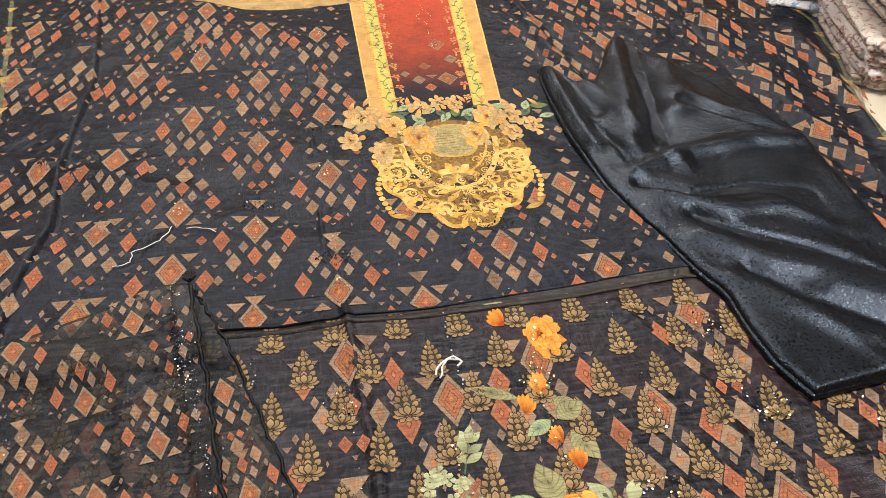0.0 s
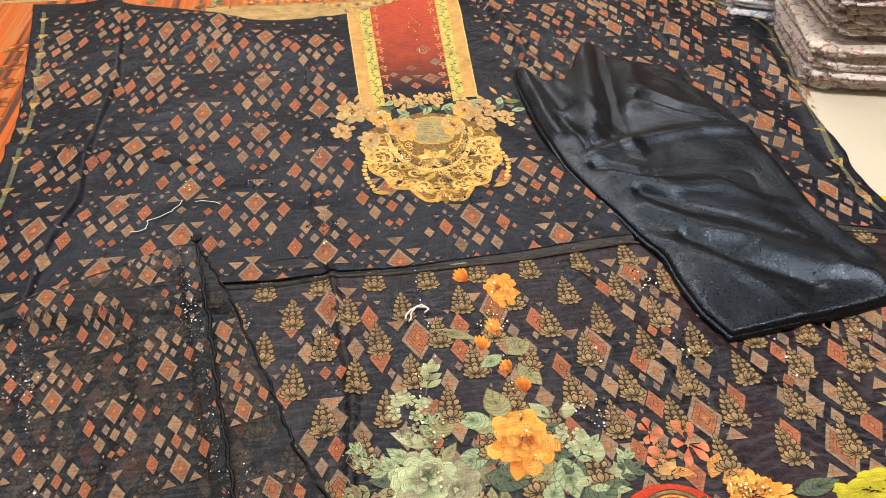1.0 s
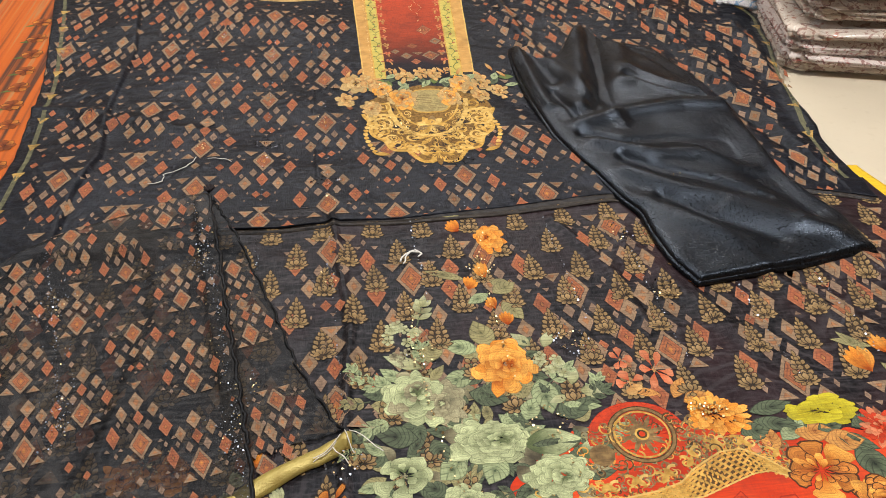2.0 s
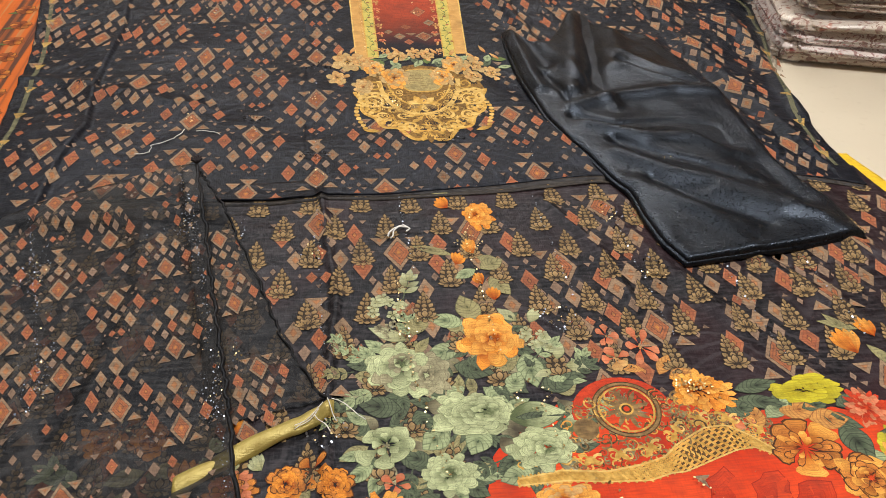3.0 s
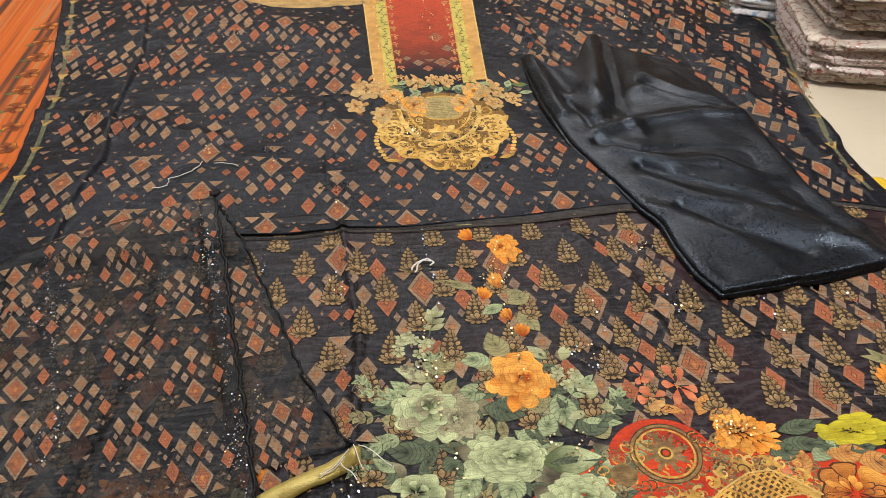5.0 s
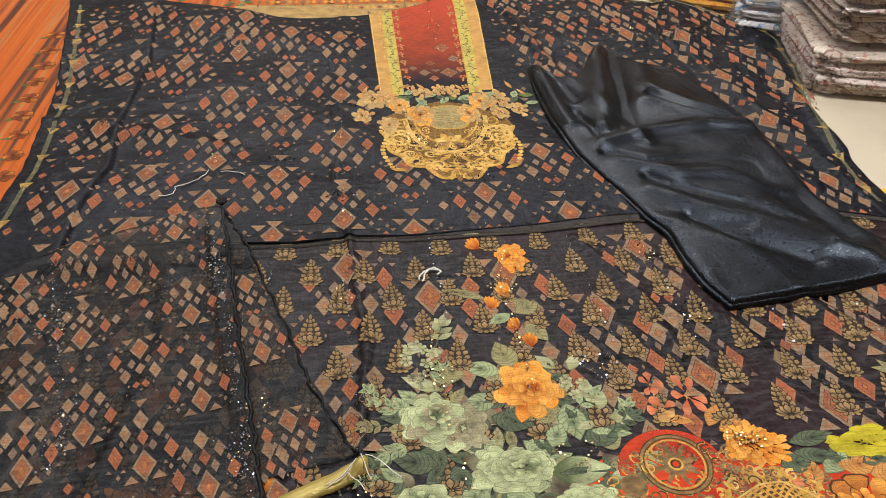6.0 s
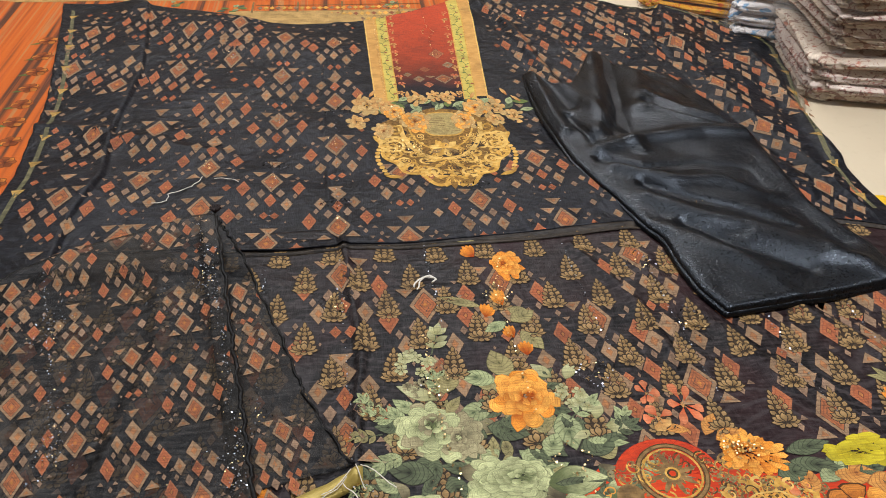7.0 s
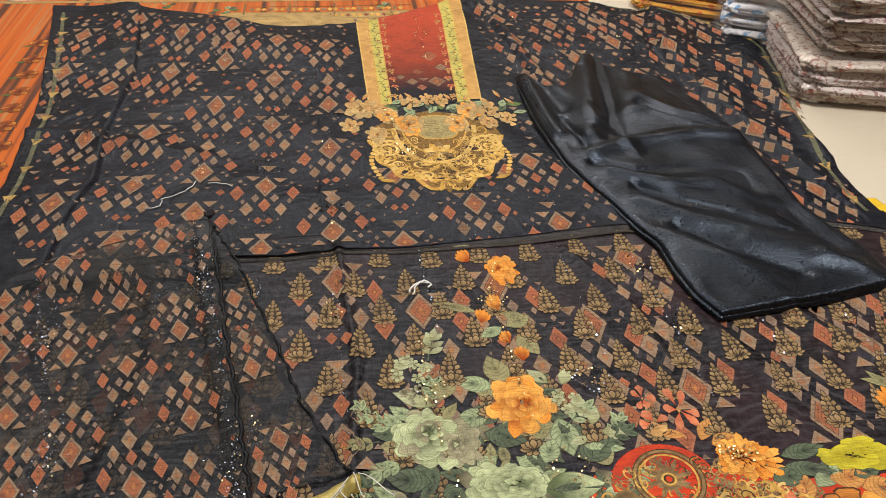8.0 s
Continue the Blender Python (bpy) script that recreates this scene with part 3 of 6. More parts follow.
grid("sheet", dupatta_xyz, 110, 80, DUPATTA, dupatta, thick=0.001)
rnd = random.Random(5)
RUSTY = petal_dye("dye_rust_rosette", (0.16, 0.035, 0.012), (0.30, 0.085, 0.022), (0.07, 0.02, 0.01), 0.15, 0.85, 0.3)
P = Print(dupatta_z)
P.ribbon([(-0.36 + 0.02 * k, 0.605 + 0.0) for k in range(37)], 0.16, DUPATTA_BORDER, 0.0010)
P.ribbon([(-1.2 + 0.03 * k, 0.752) for k in range(52)], 0.012, DUPATTA_BORDER, 0.0012)
P.build("border", dupatta, "beige woven border with small geometric figures")
P = Print(dupatta_z)
for k in range(26):
    x = -0.30 + 0.012 * k
    P.diamond(x, 0.665 + 0.0, 0.0055, 0.010, (MUSTARD, DYE_RED, GOLD)[k % 3], 0.0020)
    P.diamond(x, 0.70, 0.0055, 0.010, (DYE_TAN, GOLD, MUSTARD)[k % 3], 0.0020)
    P.diamond(x, 0.635, 0.0055, 0.010, (GOLD, MUSTARD, DYE_TAN)[k % 3], 0.0020)
for yy in (0.650, 0.682, 0.716):
    P.ribbon([(-0.31 + 0.02 * k, yy) for k in range(18)], 0.0025, BRONZE, 0.0018)
for xx in (-0.315, -0.225, -0.135, -0.02):
    P.ribbon([(xx, 0.615 + 0.02 * k) for k in range(7)], 0.004, BRONZE, 0.0019)
P.build("figured_band", dupatta, "gold and rust woven figures")
for cx, cy, n, r in ((-0.352, 0.695, 9, 0.026), (-0.47, 0.73, 6, 0.022), (-0.04, 0.715, 8, 0.026), (-0.640, 0.285, 8, 0.018), (-0.646, 0.345, 8, 0.018), (-0.652, 0.41, 8, 0.019), (-0.634, 0.225, 8, 0.018), (-0.622, 0.165, 7, 0.016), (-0.612, 0.105, 7, 0.016), (-0.608, 0.05, 7, 0.016), (-0.660, 0.475, 8, 0.019), (-0.668, 0.545, 8, 0.019)):
    P = Print(dupatta_z)
    small = r < 0.02
    for k in range(n):
        a = 6.283 * k / n + rnd.uniform(-0.2, 0.2)
        q = 0.0 if small else 0.5
        P.petal(cx + rnd.uniform(-q, q) * r, cy + rnd.uniform(-q, q) * 0.6 * r, a, r * (1.0 if small else 0.8), r * (0.8 if small else 0.45), (RUSTY, INKED, RUSTY)[k % 3] if small else (VINE, LEAF_DARK, LEAF, INKED)[k % 4], 0.0004 + 0.0001 * k, 0.6)
    if small:
        P.petal(cx, cy - r * 0.4, math.pi * 1.1, r * 1.5, r * 0.4, VINE, 0.0003, 0.5)
    P.build("floral_sprig", dupatta, "dark green and rust printed sprig")

# ---- the dress ----
dress = thing("dress_fabric", "navy-black sheer dress fabric with rust diamonds, flowers, gold neck ornament", "dress")


def upper_xyz(s, t):
    x = -0.69 + s * 1.37
    y = upper_foot(x) + (upper_top(x) - upper_foot(x)) * t
    lo, hi = upper_left(y), upper_right(y)
    x = lo + (hi - lo) * s
    y = upper_foot(x) + (upper_top(x) - upper_foot(x)) * t
    x = x + np.where((s < 0.004) | (s > 0.996), 0.0005 * np.sin(y * 150), 0)
    return x, y, upper_z(x, y)


def lower_xyz(s, t):
    y = -0.82 + t * 0.72
    x = lower_left(y) + (lower_right(y) - lower_left(y)) * s
    return x, y, lower_z(x, y)


grid("yoke", upper_xyz, 620, 360, NAVY, dress, "navy sheer upper cloth with soft folds", thick=0.002)
grid("skirt", lower_xyz, 420, 230, BROWN_BLACK, dress, "brown-black sheer lower cloth", thick=0.003)


def hem_xyz(s, t):
    x = -0.585 + s * 1.165
    y = upper_foot(x) + 0.001 + (t - 1) * (0.013 + 0.003 * np.sin(9 * x)) + 0.003 * t
    return x, y, lower_z(x, y) + 0.0012 + (0.0018 * t ** 2) * (0.6 + 0.4 * np.sin(11 * x + 1)) + 0.0012 * np.sin(t * 9 + 5 * x)


grid("hem_band", hem_xyz, 300, 10, HEM, dress, "doubled sheer turned hem", thick=0.001)


SMALL = {}


def diamond_motif(height, clip, x, y, kind, sx=1.0, sy=1.0, lean=0.0, parent=None, lift=0.0007, seed=0):
    """A large diamond with its ring of small diamonds and triangles. kind A: small ones below; B: above; C: a lone one."""
    r = random.Random(seed * 7 + int((x * 911 + y * 577) * 100))
    c, s = math.cos(lean), math.sin(lean)
    rest = SMALL.setdefault(height, (Print(height, clip), parent))[0]
    m = -1 if kind == "B" else 1

    def at(u, v):
        u, v = u * sx, v * sy * m
        return x + u * c - v * s, y + u * s + v * c

    def d(u, v, a, b, mat):
        big = mat in (DYE_BIG, DYE_RED) and a > 0.009 or kind == "C"
        P = Print(height, clip) if big else rest
        P.diamond(*at(u, v), a * sx * r.uniform(0.93, 1.07), b * sy * r.uniform(0.93, 1.07), mat, lift, lean)
        if big:
            P.build("printed_diamond", parent)

    def tri(u, v, a, b, mat, up=-1):
        rest.triangle(*at(u, v), a * sx, b * sy, mat, lift, up * m, lean)

    if kind == "C":
        d(0, 0, 0.0115, 0.0155, DYE_TAN)
        return
    d(0, 0, 0.0160, 0.0220, DYE_BIG)
    tri(-0.0180, 0.0150, 0.0100, 0.0110, DYE_TAN)
    tri(0.0180, 0.0145, 0.0100, 0.0110, DYE_TAN)
    d(-0.0125, -0.0245, 0.0062, 0.0088, DYE_BIT)
    d(0.0125, -0.0245, 0.0062, 0.0088, DYE_BIT)
    d(0, -0.0370, 0.0082, 0.0118, DYE_TAN if r.random() < 0.5 else DYE_RED)
    d(-0.0225, -0.0440, 0.0088, 0.0125, DYE_TAN)
    d(0.0215, -0.0450, 0.0088, 0.0125, DYE_TAN)
    for q in (-1, 1):
        d(q * 0.0365, -0.0150, 0.0096, 0.0145, DYE_RED)
        tri(q * 0.0365 - 0.009, 0.0015, 0.0040, 0.0045, DYE_BIT)
        tri(q * 0.0365 + 0.009, 0.0015, 0.0040, 0.0045, DYE_BIT)
        d(q * 0.0300 + 0.002, -0.0310, 0.0036, 0.0052, DYE_BIT)
        d(q * 0.0340, 0.0090, 0.0032, 0.0045, DYE_BIT)
    if kind == "A":
        d(-0.0068, -0.0640, 0.0058, 0.0066, DYE_RED)
        d(0.0068, -0.0645, 0.0058, 0.0066, DYE_RED)
        tri(0, -0.0740, 0.0030, 0.0040, DYE_BIT)
        tri(r.uniform(-0.004, 0.004), -0.0930, 0.0115, 0.0130, DYE_TAN)
        for q in (-1, 1):
            d(q * 0.018, -0.062, 0.0016, 0.003, DYE_BIT)
            d(q * 0.021, -0.076, 0.0014, 0.0025, DYE_BIT)
    else:
        d(r.uniform(-0.003, 0.003), -0.0610, 0.0110, 0.0150, DYE_TAN)


def column_x(k, y):
    if k <= 0:
        return -0.0665 + 0.0875 * k
    return -0.0665 + 0.0945 * k - 0.065 * (y - 0.2) * min(1.0, k / 3)


# where the large diamonds sit in each column of the print: below-type A, above-type B
COLUMNS = {
    -6: ((0.556, 0.40, 0.22, 0.06, -0.09), ()),
    -5: ((0.63, 0.16, -0.02), (0.33,)),
    -4: ((0.555, 0.395, 0.174, 0.032, -0.100), ()),
    -3: ((0.59, 0.261, -0.043), (0.427, 0.058)),
    -2: ((0.51, 0.353, 0.199, 0.018, -0.124), ()),
    -1: ((0.488, 0.112), (0.253, -0.098)),
    0: ((0.029, -0.125), ()),
    1: ((-0.047,), ()),
    2: ((0.55, 0.39, 0.053, -0.103), ()),
    3: ((0.49, 0.163), (0.62, 0.288, -0.040)),
    4: ((0.58, 0.417, 0.245, 0.094, -0.077), ()),
    5: ((0.66, 0.343, 0.013), (0.485, 0.135)),
    6: ((0.60, 0.45, 0.279, 0.12, -0.05), ()),
    7: ((0.38, 0.06), (0.50, 0.19, -0.08)),
}
for k, (below, above) in COLUMNS.items():
    for kind, ys in (("A", below), ("B", above)):
        for y in ys:
            x = column_x(k, y)
            if upper_left(y) + 0.012 < x < upper_right(y) - 0.012 and not (-0.10 < x < 0.13 and y > 0.06):
                diamond_motif(upper_z, upper_clip, x, y, kind, 1.0, 1.24 + 1.15 * min(0.38, max(0.0, y - 0.05)) * (1.4 if k == -4 and 0.3 < y < 0.5 else 1.0), parent=dress, seed=k)

# small figures strewn in the gaps between the large ones
def loose_fill(height, bounds, inside, room, tries=2600):
    """Tiny diamonds and triangles in what is left free of a cloth."""
    g, P = random.Random(37), SMALL[height][0]
    spots = np.array([(v[0], v[1]) for v in P.v])
    for _ in range(tries):
        x, y = g.uniform(*bounds[:2]), g.uniform(*bounds[2:])
        if not inside(x, y) or np.min(np.hypot(spots[:, 0] - x, (spots[:, 1] - y) * 0.8)) < room:
            continue
        spots = np.vstack([spots, (x, y)])
        a = g.uniform(0.0022, 0.0052)
        if g.random() < 0.7:
            P.diamond(x, y, a, a * 1.7, (DYE_BIT, DYE_BIT, DYE_RED)[g.randrange(3)], 0.0006, 0.22)
        else:
            P.triangle(x, y, a * 1.1, a * 1.6, DYE_BIT, 0.0006, lean=0.22)


g = random.Random(31)
fill = SMALL[upper_z][0]
taken = [(v[0], v[1]) for v in fill.v] + [(column_x(k, y), y) for k, c in COLUMNS.items() for ys in c for y in ys]
cells = {}
for q in taken:
    cells.setdefault((int(q[0] // 0.02), int(q[1] // 0.02)), []).append(q)
for _ in range(5200):
    x, y = g.uniform(-0.62, 0.64), g.uniform(-0.11, 0.68)
    if not (upper_left(y) + 0.03 < x < upper_right(y) - 0.035 and y < upper_top(x) - 0.012) or (-0.11 < x < 0.14 and y > 0.03):
        continue
    c = (int(x // 0.02), int(y // 0.02))
    if any(math.hypot(x - q[0], (y - q[1]) * 0.8) < 0.0150 for i in (-1, 0, 1) for j in (-1, 0, 1) for q in cells.get((c[0] + i, c[1] + j), ())):
        continue
    cells.setdefault(c, []).append((x, y))
    kind, a = g.random(), g.uniform(0.0032, 0.0076)
    if kind < 0.60:
        fill.diamond(x, y, a, a * 1.4, DYE_TAN if a > 0.0055 else DYE_BIT, 0.0006)
    elif kind < 0.82:
        fill.diamond(x, y, a * 0.9, a * 1.25, DYE_RED, 0.0006)
    else:
        fill.triangle(x, y, a * 1.1, a * 1.4, DYE_BIT, 0.0006)

# lower cloth: taller diamonds under gold lotus motifs
LOW_COLUMNS = ((-0.530, -0.152, 0.187), (-0.430, -0.269, 0.195), (-0.338, -0.224, 0.150), (-0.242, -0.287, 0.180), (-0.152, -0.192, 0.243), (-0.060, -0.250, 0.19), (0.030, -0.215, 0.2), (0.125, -0.288, 0.19), (0.204, -0.177, 0.215), (0.319, -0.263, 0.180), (0.420, -0.212, 0.138), (0.507, -0.266, 0.17), (0.590, -0.20, 0.17))
for x, y, gap in LOW_COLUMNS:
    for j in range(-1, 3):
        yy = y - gap * j
        if -0.62 < yy < -0.13:
            diamond_motif(lower_z, lower_clip, x - 0.05 * max(0.0, x) * (yy + 0.3), yy, "A" if j % 2 == 0 else "B", 1.16, 1.45, parent=dress)


def lotus(x, y, size, lean=0.0):
    """Gold lotus bud: tiers of outlined petals under a spire."""
    P = Print(lower_z, lower_clip)
    up = math.pi / 2 + lean

    c, s = math.cos(lean), math.sin(lean)

    def grow(du, dv, ang, L, W, lift):
        P.petal(x + (du * c - dv * s) * size, y + (du * s + dv * c) * size, up + ang, L * 1.06 * size, W * 1.14 * size, LOTUS, lift, 0.55, n=5)

    body = [(0, 0.50), (0.05, 0.28), (0.12, 0.06), (0.20, -0.14), (0.26, -0.26), (0.18, -0.40), (0, -0.47)]
    body = body + [(-a, b) for a, b in body[-2:0:-1]]
    P.fan((x, y - 0.1 * size), [(x + (a * c - b * s) * size, y + (a * s + b * c) * size) for a, b in body], LOTUS_GROUND, 0.0002, rings=5)
    grow(0, 0.24, 0.0, 0.27, 0.09, 0.0010)
    for tier, (dv, du, ang, L, W) in enumerate(((0.19, 0.03, 0.28, 0.17, 0.09), (0.07, 0.06, 0.42, 0.18, 0.11), (-0.06, 0.085, 0.55, 0.19, 0.12), (-0.20, 0.085, 0.72, 0.20, 0.13))):
        for q in (-1, 1):
            grow(q * du, dv, -q * ang, L, W, 0.0011 + 0.0002 * tier)
        grow(0, dv - 0.03, 0.0, L, W * 1.1, 0.0012 + 0.0002 * tier)
    for q in (-1, 1):
        grow(q * 0.03, -0.37, q * -1.42, 0.27, 0.12, 0.0020)
        grow(q * 0.03, -0.38, q * -2.05, 0.17, 0.11, 0.0020)
        grow(q * 0.03, -0.36, q * -0.98, 0.27, 0.14, 0.0021)
        grow(q * 0.02, -0.36, q * -0.50, 0.25, 0.14, 0.0022)
    grow(0, -0.37, 0.0, 0.26, 0.15, 0.0023)
    grow(0, -0.36, math.pi, 0.13, 0.14, 0.0024)
    return P.build("lotus_motif", dress, "gold printed lotus bud")


for row in range(10):
    y = -0.147 - 0.0485 * row
    for i in range(-3, 20):
        x = -0.4375 + 0.0615 * i + (0.03 if row % 2 == 0 else 0.0)
        yy = y + 0.02 * max(0, x) + rnd.uniform(-0.003, 0.003)
        red_part = x > -0.02 and yy < -0.47
        if -0.60 < x < 0.60 and not red_part and yy > -0.60:
            lotus(x + rnd.uniform(-0.003, 0.003), yy, 0.051, rnd.uniform(-0.06, 0.06) - 0.12 * max(0, x))


# ---- selvage stripes of the yoke ----
def edge_run(side, inset):
    pts = []
    for k in range(60):
        y = -0.11 + k * 0.0135
        x = upper_left(y) + inset if side < 0 else upper_right(y) - inset
        if y < upper_top(x) - 0.004 and y < 0.70:
            pts.append((float(x), y))
    return pts


for side in (-1, 1):
    P = Print(upper_z, upper_clip)
    run = edge_run(side, 0.020)
    P.ribbon(run, 0.0065, SELVAGE, 0.0008)
    for k in range(2, len(run) - 1, 6):
        P.triangle(run[k][0], run[k][1], 0.009, 0.019, GOLD_TAPE, 0.0012, up=1 if k % 2 else -1)
    P.build("selvage_stripe", dress, "olive selvage stripe with gold triangles")

# ---- neck panel ----


def neck_edge(side, y):
    return np.interp(y, (0.25, 0.75), (-0.091, -0.096)) if side < 0 else np.interp(y, (0.25, 0.61, 0.75), (0.094, 0.121, 0.130))


def neck_strip(name, a, b, mat, lift, foot, label, n=8):
    """A strip of the neck panel between the fractions a and b of its width."""
    def fx(s, t):
        q = a + (b - a) * s
        x = np.full_like(s, 0.0)
        y = foot + t * (0.79 - foot)
        for _ in range(3):
            lo, hi = neck_edge(-1, y), neck_edge(1, y)
            x = lo + (hi - lo) * q
            y = np.minimum(foot + t * (0.79 - foot), upper_top(x) - 0.002)
        return x, y, upper_z(x, y) + 0.00042 + 0.10 * lift
    return grid(name, fx, n, 90, mat, dress, label)


neck_strip("neck_ground", 0.20, 0.79, NECK_RED, 0.0009, 0.25, "red neck panel ground fading to navy", 40)
neck_strip("neck_border", 0.0, 0.105, NECK_TAN, 0.0010, 0.245, "mustard neck border")
neck_strip("neck_border", 0.895, 1.0, NECK_TAN, 0.0010, 0.26, "mustard neck border")
neck_strip("vine_border", 0.105, 0.205, LEMON, 0.0011, 0.245, "lemon neck border with green vine")
neck_strip("vine_border", 0.785, 0.895, LEMON, 0.0011, 0.25, "lemon neck border with green vine")
for q, w in ((0.006, 0.012), (0.108, 0.010), (0.203, 0.010), (0.787, 0.010), (0.892, 0.010), (0.994, 0.012)):
    neck_strip("gold_line", q - w / 2, q + w / 2, GOLD_PALE if w > 0.011 else GOLD, 0.0016, 0.247, "fine gold line", 3)


def neck_at(q, y):
    lo, hi = float(neck_edge(-1, y)), float(neck_edge(1, y))
    return lo + (hi - lo) * q


for q0 in (0.155, 0.84):
    P = Print(upper_z, upper_clip)
    stem = [(neck_at(q0, 0.25 + 0.006 * k) + 0.0035 * math.sin(k * 0.9), 0.25 + 0.006 * k) for k in range(76)]
    P.ribbon(stem, 0.0011, VINE, 0.0018)
    for k in range(1, 75, 2):
        a = (1 if k % 4 == 1 else -1) * 0.9 + math.pi / 2
        P.petal(*stem[k], a, rnd.uniform(0.006, 0.010), 0.0030, VINE, 0.0020, 0.5, n=4)
        if k % 6 == 3:
            P.disc(stem[k][0] + 0.004 * (1 if k % 4 else -1), stem[k][1] + 0.003, 0.0030, (PINK, DYE_RED)[k % 2], 0.0024, 7)
    P.build("printed_vine", dress, "thin dark green vine with tiny buds")

for q0, sgn in ((0.225, 1), (0.765, -1)):
    P = Print(upper_z, upper_clip)
    for k in range(11):
        y = 0.275 + 0.036 * k
        x = neck_at(q0, y) + sgn * rnd.uniform(0.0, 0.006)
        for j in range(5):
            P.petal(x, y, 6.283 * j / 5 + k, 0.0072, 0.0050, PINK if k % 3 else PEACH, 0.0018 + 0.0001 * j, 0.65, n=4)
        for j in range(3):
            P.petal(x + sgn * 0.004, y - 0.01 - 0.004 * j, 1.5 + sgn * rnd.uniform(0.2, 1.2), 0.007, 0.003, PEACH, 0.0016, 0.5, n=4)
    P.build("blossom_trail", dress, "small pale pink blossoms down the panel edge")

P = Print(upper_z, upper_clip)
for x, y, a, mat in ((0.030, 0.445, 0.0145, DYE_RED), (0.045, 0.395, 0.011, DYE_TAN), (0.002, 0.375, 0.010, DYE_RED), (0.030, 0.330, 0.016, DYE_BIG), (-0.012, 0.330, 0.011, DYE_TAN), (0.002, 0.305, 0.009, DYE_RED), (-0.030, 0.352, 0.008, DYE_TAN)):
    P.diamond(x, y, a, a * 1.35, mat, 0.0015)
for q in (-1, 1):
    P.triangle(0.030 + q * 0.022, 0.338, 0.010, 0.011, DYE_TAN, 0.0015)
P.build("diamond_motif", dress, "faint diamonds at the foot of the red panel")

# ---- flowers and leaves ----


def flower(name, x, y, r, pal, rings, label, height=lower_z, clip=lower_clip, lift=0.0026, parent=dress, core=None, seed=1, notch=0.06, blunt=0.64, wide=1.0, ry=None, heart=(0.0, 0.0)):
    """Rings of petals from the outside in; rings: (count, reach, petal width). heart: where the inner rings sit, in radii."""
    g = random.Random(seed + int(1000 * (x + 3 * y)))
    P = Print(height, clip)
    z, ry = lift, ry or r
    pals = pal if isinstance(pal, (list, tuple)) else [pal]
    if rings is BUD:
        up = g.uniform(0.5, 2.4)
        for j, a in enumerate((-0.55, 0.55, -0.28, 0.28, 0.0)):
            P.petal(-0.9 * math.cos(up), -0.9 * math.sin(up), up + a, 1.9 - 0.35 * abs(a), 0.62, g.choice(pals), z + 0.0001 * j, 0.58, 0.03, 9, ruffle=0.06)
        rings = ()
    for ri, (n, reach, w) in enumerate(rings):
        turn, far = g.uniform(0, 6.28), ri / max(1, len(rings) - 1)
        cx, cy = heart[0] * far + g.uniform(-0.06, 0.06) * far, heart[1] * far + g.uniform(-0.06, 0.06) * far
        order = list(range(n))
        g.shuffle(order)
        for j in order:
            a = turn + 6.283 * j / n + g.uniform(-0.2, 0.2) * 6.28 / n
            L = reach * g.uniform(0.70, 1.12)
            P.petal(cx + 0.06 * math.cos(a), cy + 0.06 * math.sin(a), a + g.uniform(-0.14, 0.14), L, w * wide * g.uniform(0.80, 1.2), g.choice(pals), z, blunt + g.uniform(-0.02, 0.14), notch * g.uniform(-0.4, 2.2), 10, ruffle=0.12)
            z += 0.00007
    P.v = [(x + u * r, y + v * ry, h) for u, v, h in P.v]
    ob = P.build(name, parent, label)
    if core:
        C = Print(height, clip)
        for k in range(14):
            a, q = g.uniform(0, 6.28), g.uniform(0, 0.13)
            C.disc(x + (heart[0] + q * math.cos(a)) * r, y + (heart[1] + q * math.sin(a)) * ry, 0.035 * r, core, z + 0.0002, 6)
        C.build("flower_centre", ob, "stippled flower centre")
    return ob


ROSE = ((12, 1.0, 0.46), (11, 0.87, 0.44), (9, 0.73, 0.44), (9, 0.60, 0.38), (7, 0.46, 0.33), (6, 0.34, 0.26), (4, 0.21, 0.18))
POMPON = ((20, 1.0, 0.26), (19, 0.88, 0.24), (16, 0.72, 0.22), (13, 0.54, 0.20), (9, 0.36, 0.17))
STAR = ((6, 1.0, 0.42),)
OPEN = ((5, 1.0, 0.60),)
SIX = ((7, 1.0, 0.66), (5, 0.45, 0.3))
BUD = ((4, 1.0, 0.95), (3, 0.7, 0.7))


def leaf(x, y, ang, length, width, pal=None, lift=0.0020, name="leaf", height=lower_z, clip=lower_clip, parent=dress):
    P = Print(height, clip)
    P.petal(x, y, math.radians(ang), length, width, pal or LEAF, lift + rnd.uniform(0, 0.0003), 0.46, n=9)
    return P.build(name, parent, "printed leaf with dark veins")


def sprig(x, y, ang, length, pal, n=5, name="leaf_sprig"):
    """A stem with paired leaves."""
    P = Print(lower_z, lower_clip)
    a = math.radians(ang)
    P.ribbon([(x + k / 8 * length * math.cos(a), y + k / 8 * length * math.sin(a)) for k in range(9)], 0.0016, LEAF_DARK, 0.0019)
    for k in range(n):
        q = (k + 1) / n * length
        for s in (-1, 1):
            P.petal(x + q * 0.8 * math.cos(a), y + q * 0.8 * math.sin(a), a + s * rnd.uniform(0.5, 0.9), length * rnd.uniform(0.38, 0.52), length * 0.22, pal, 0.0021 + 0.0001 * k, 0.5, n=6)
    P.petal(x + length * 0.8 * math.cos(a), y + length * 0.8 * math.sin(a), a, length * 0.5, length * 0.22, pal, 0.0027, 0.5)
    return P.build(name, dress, "printed sprig of veined leaves")


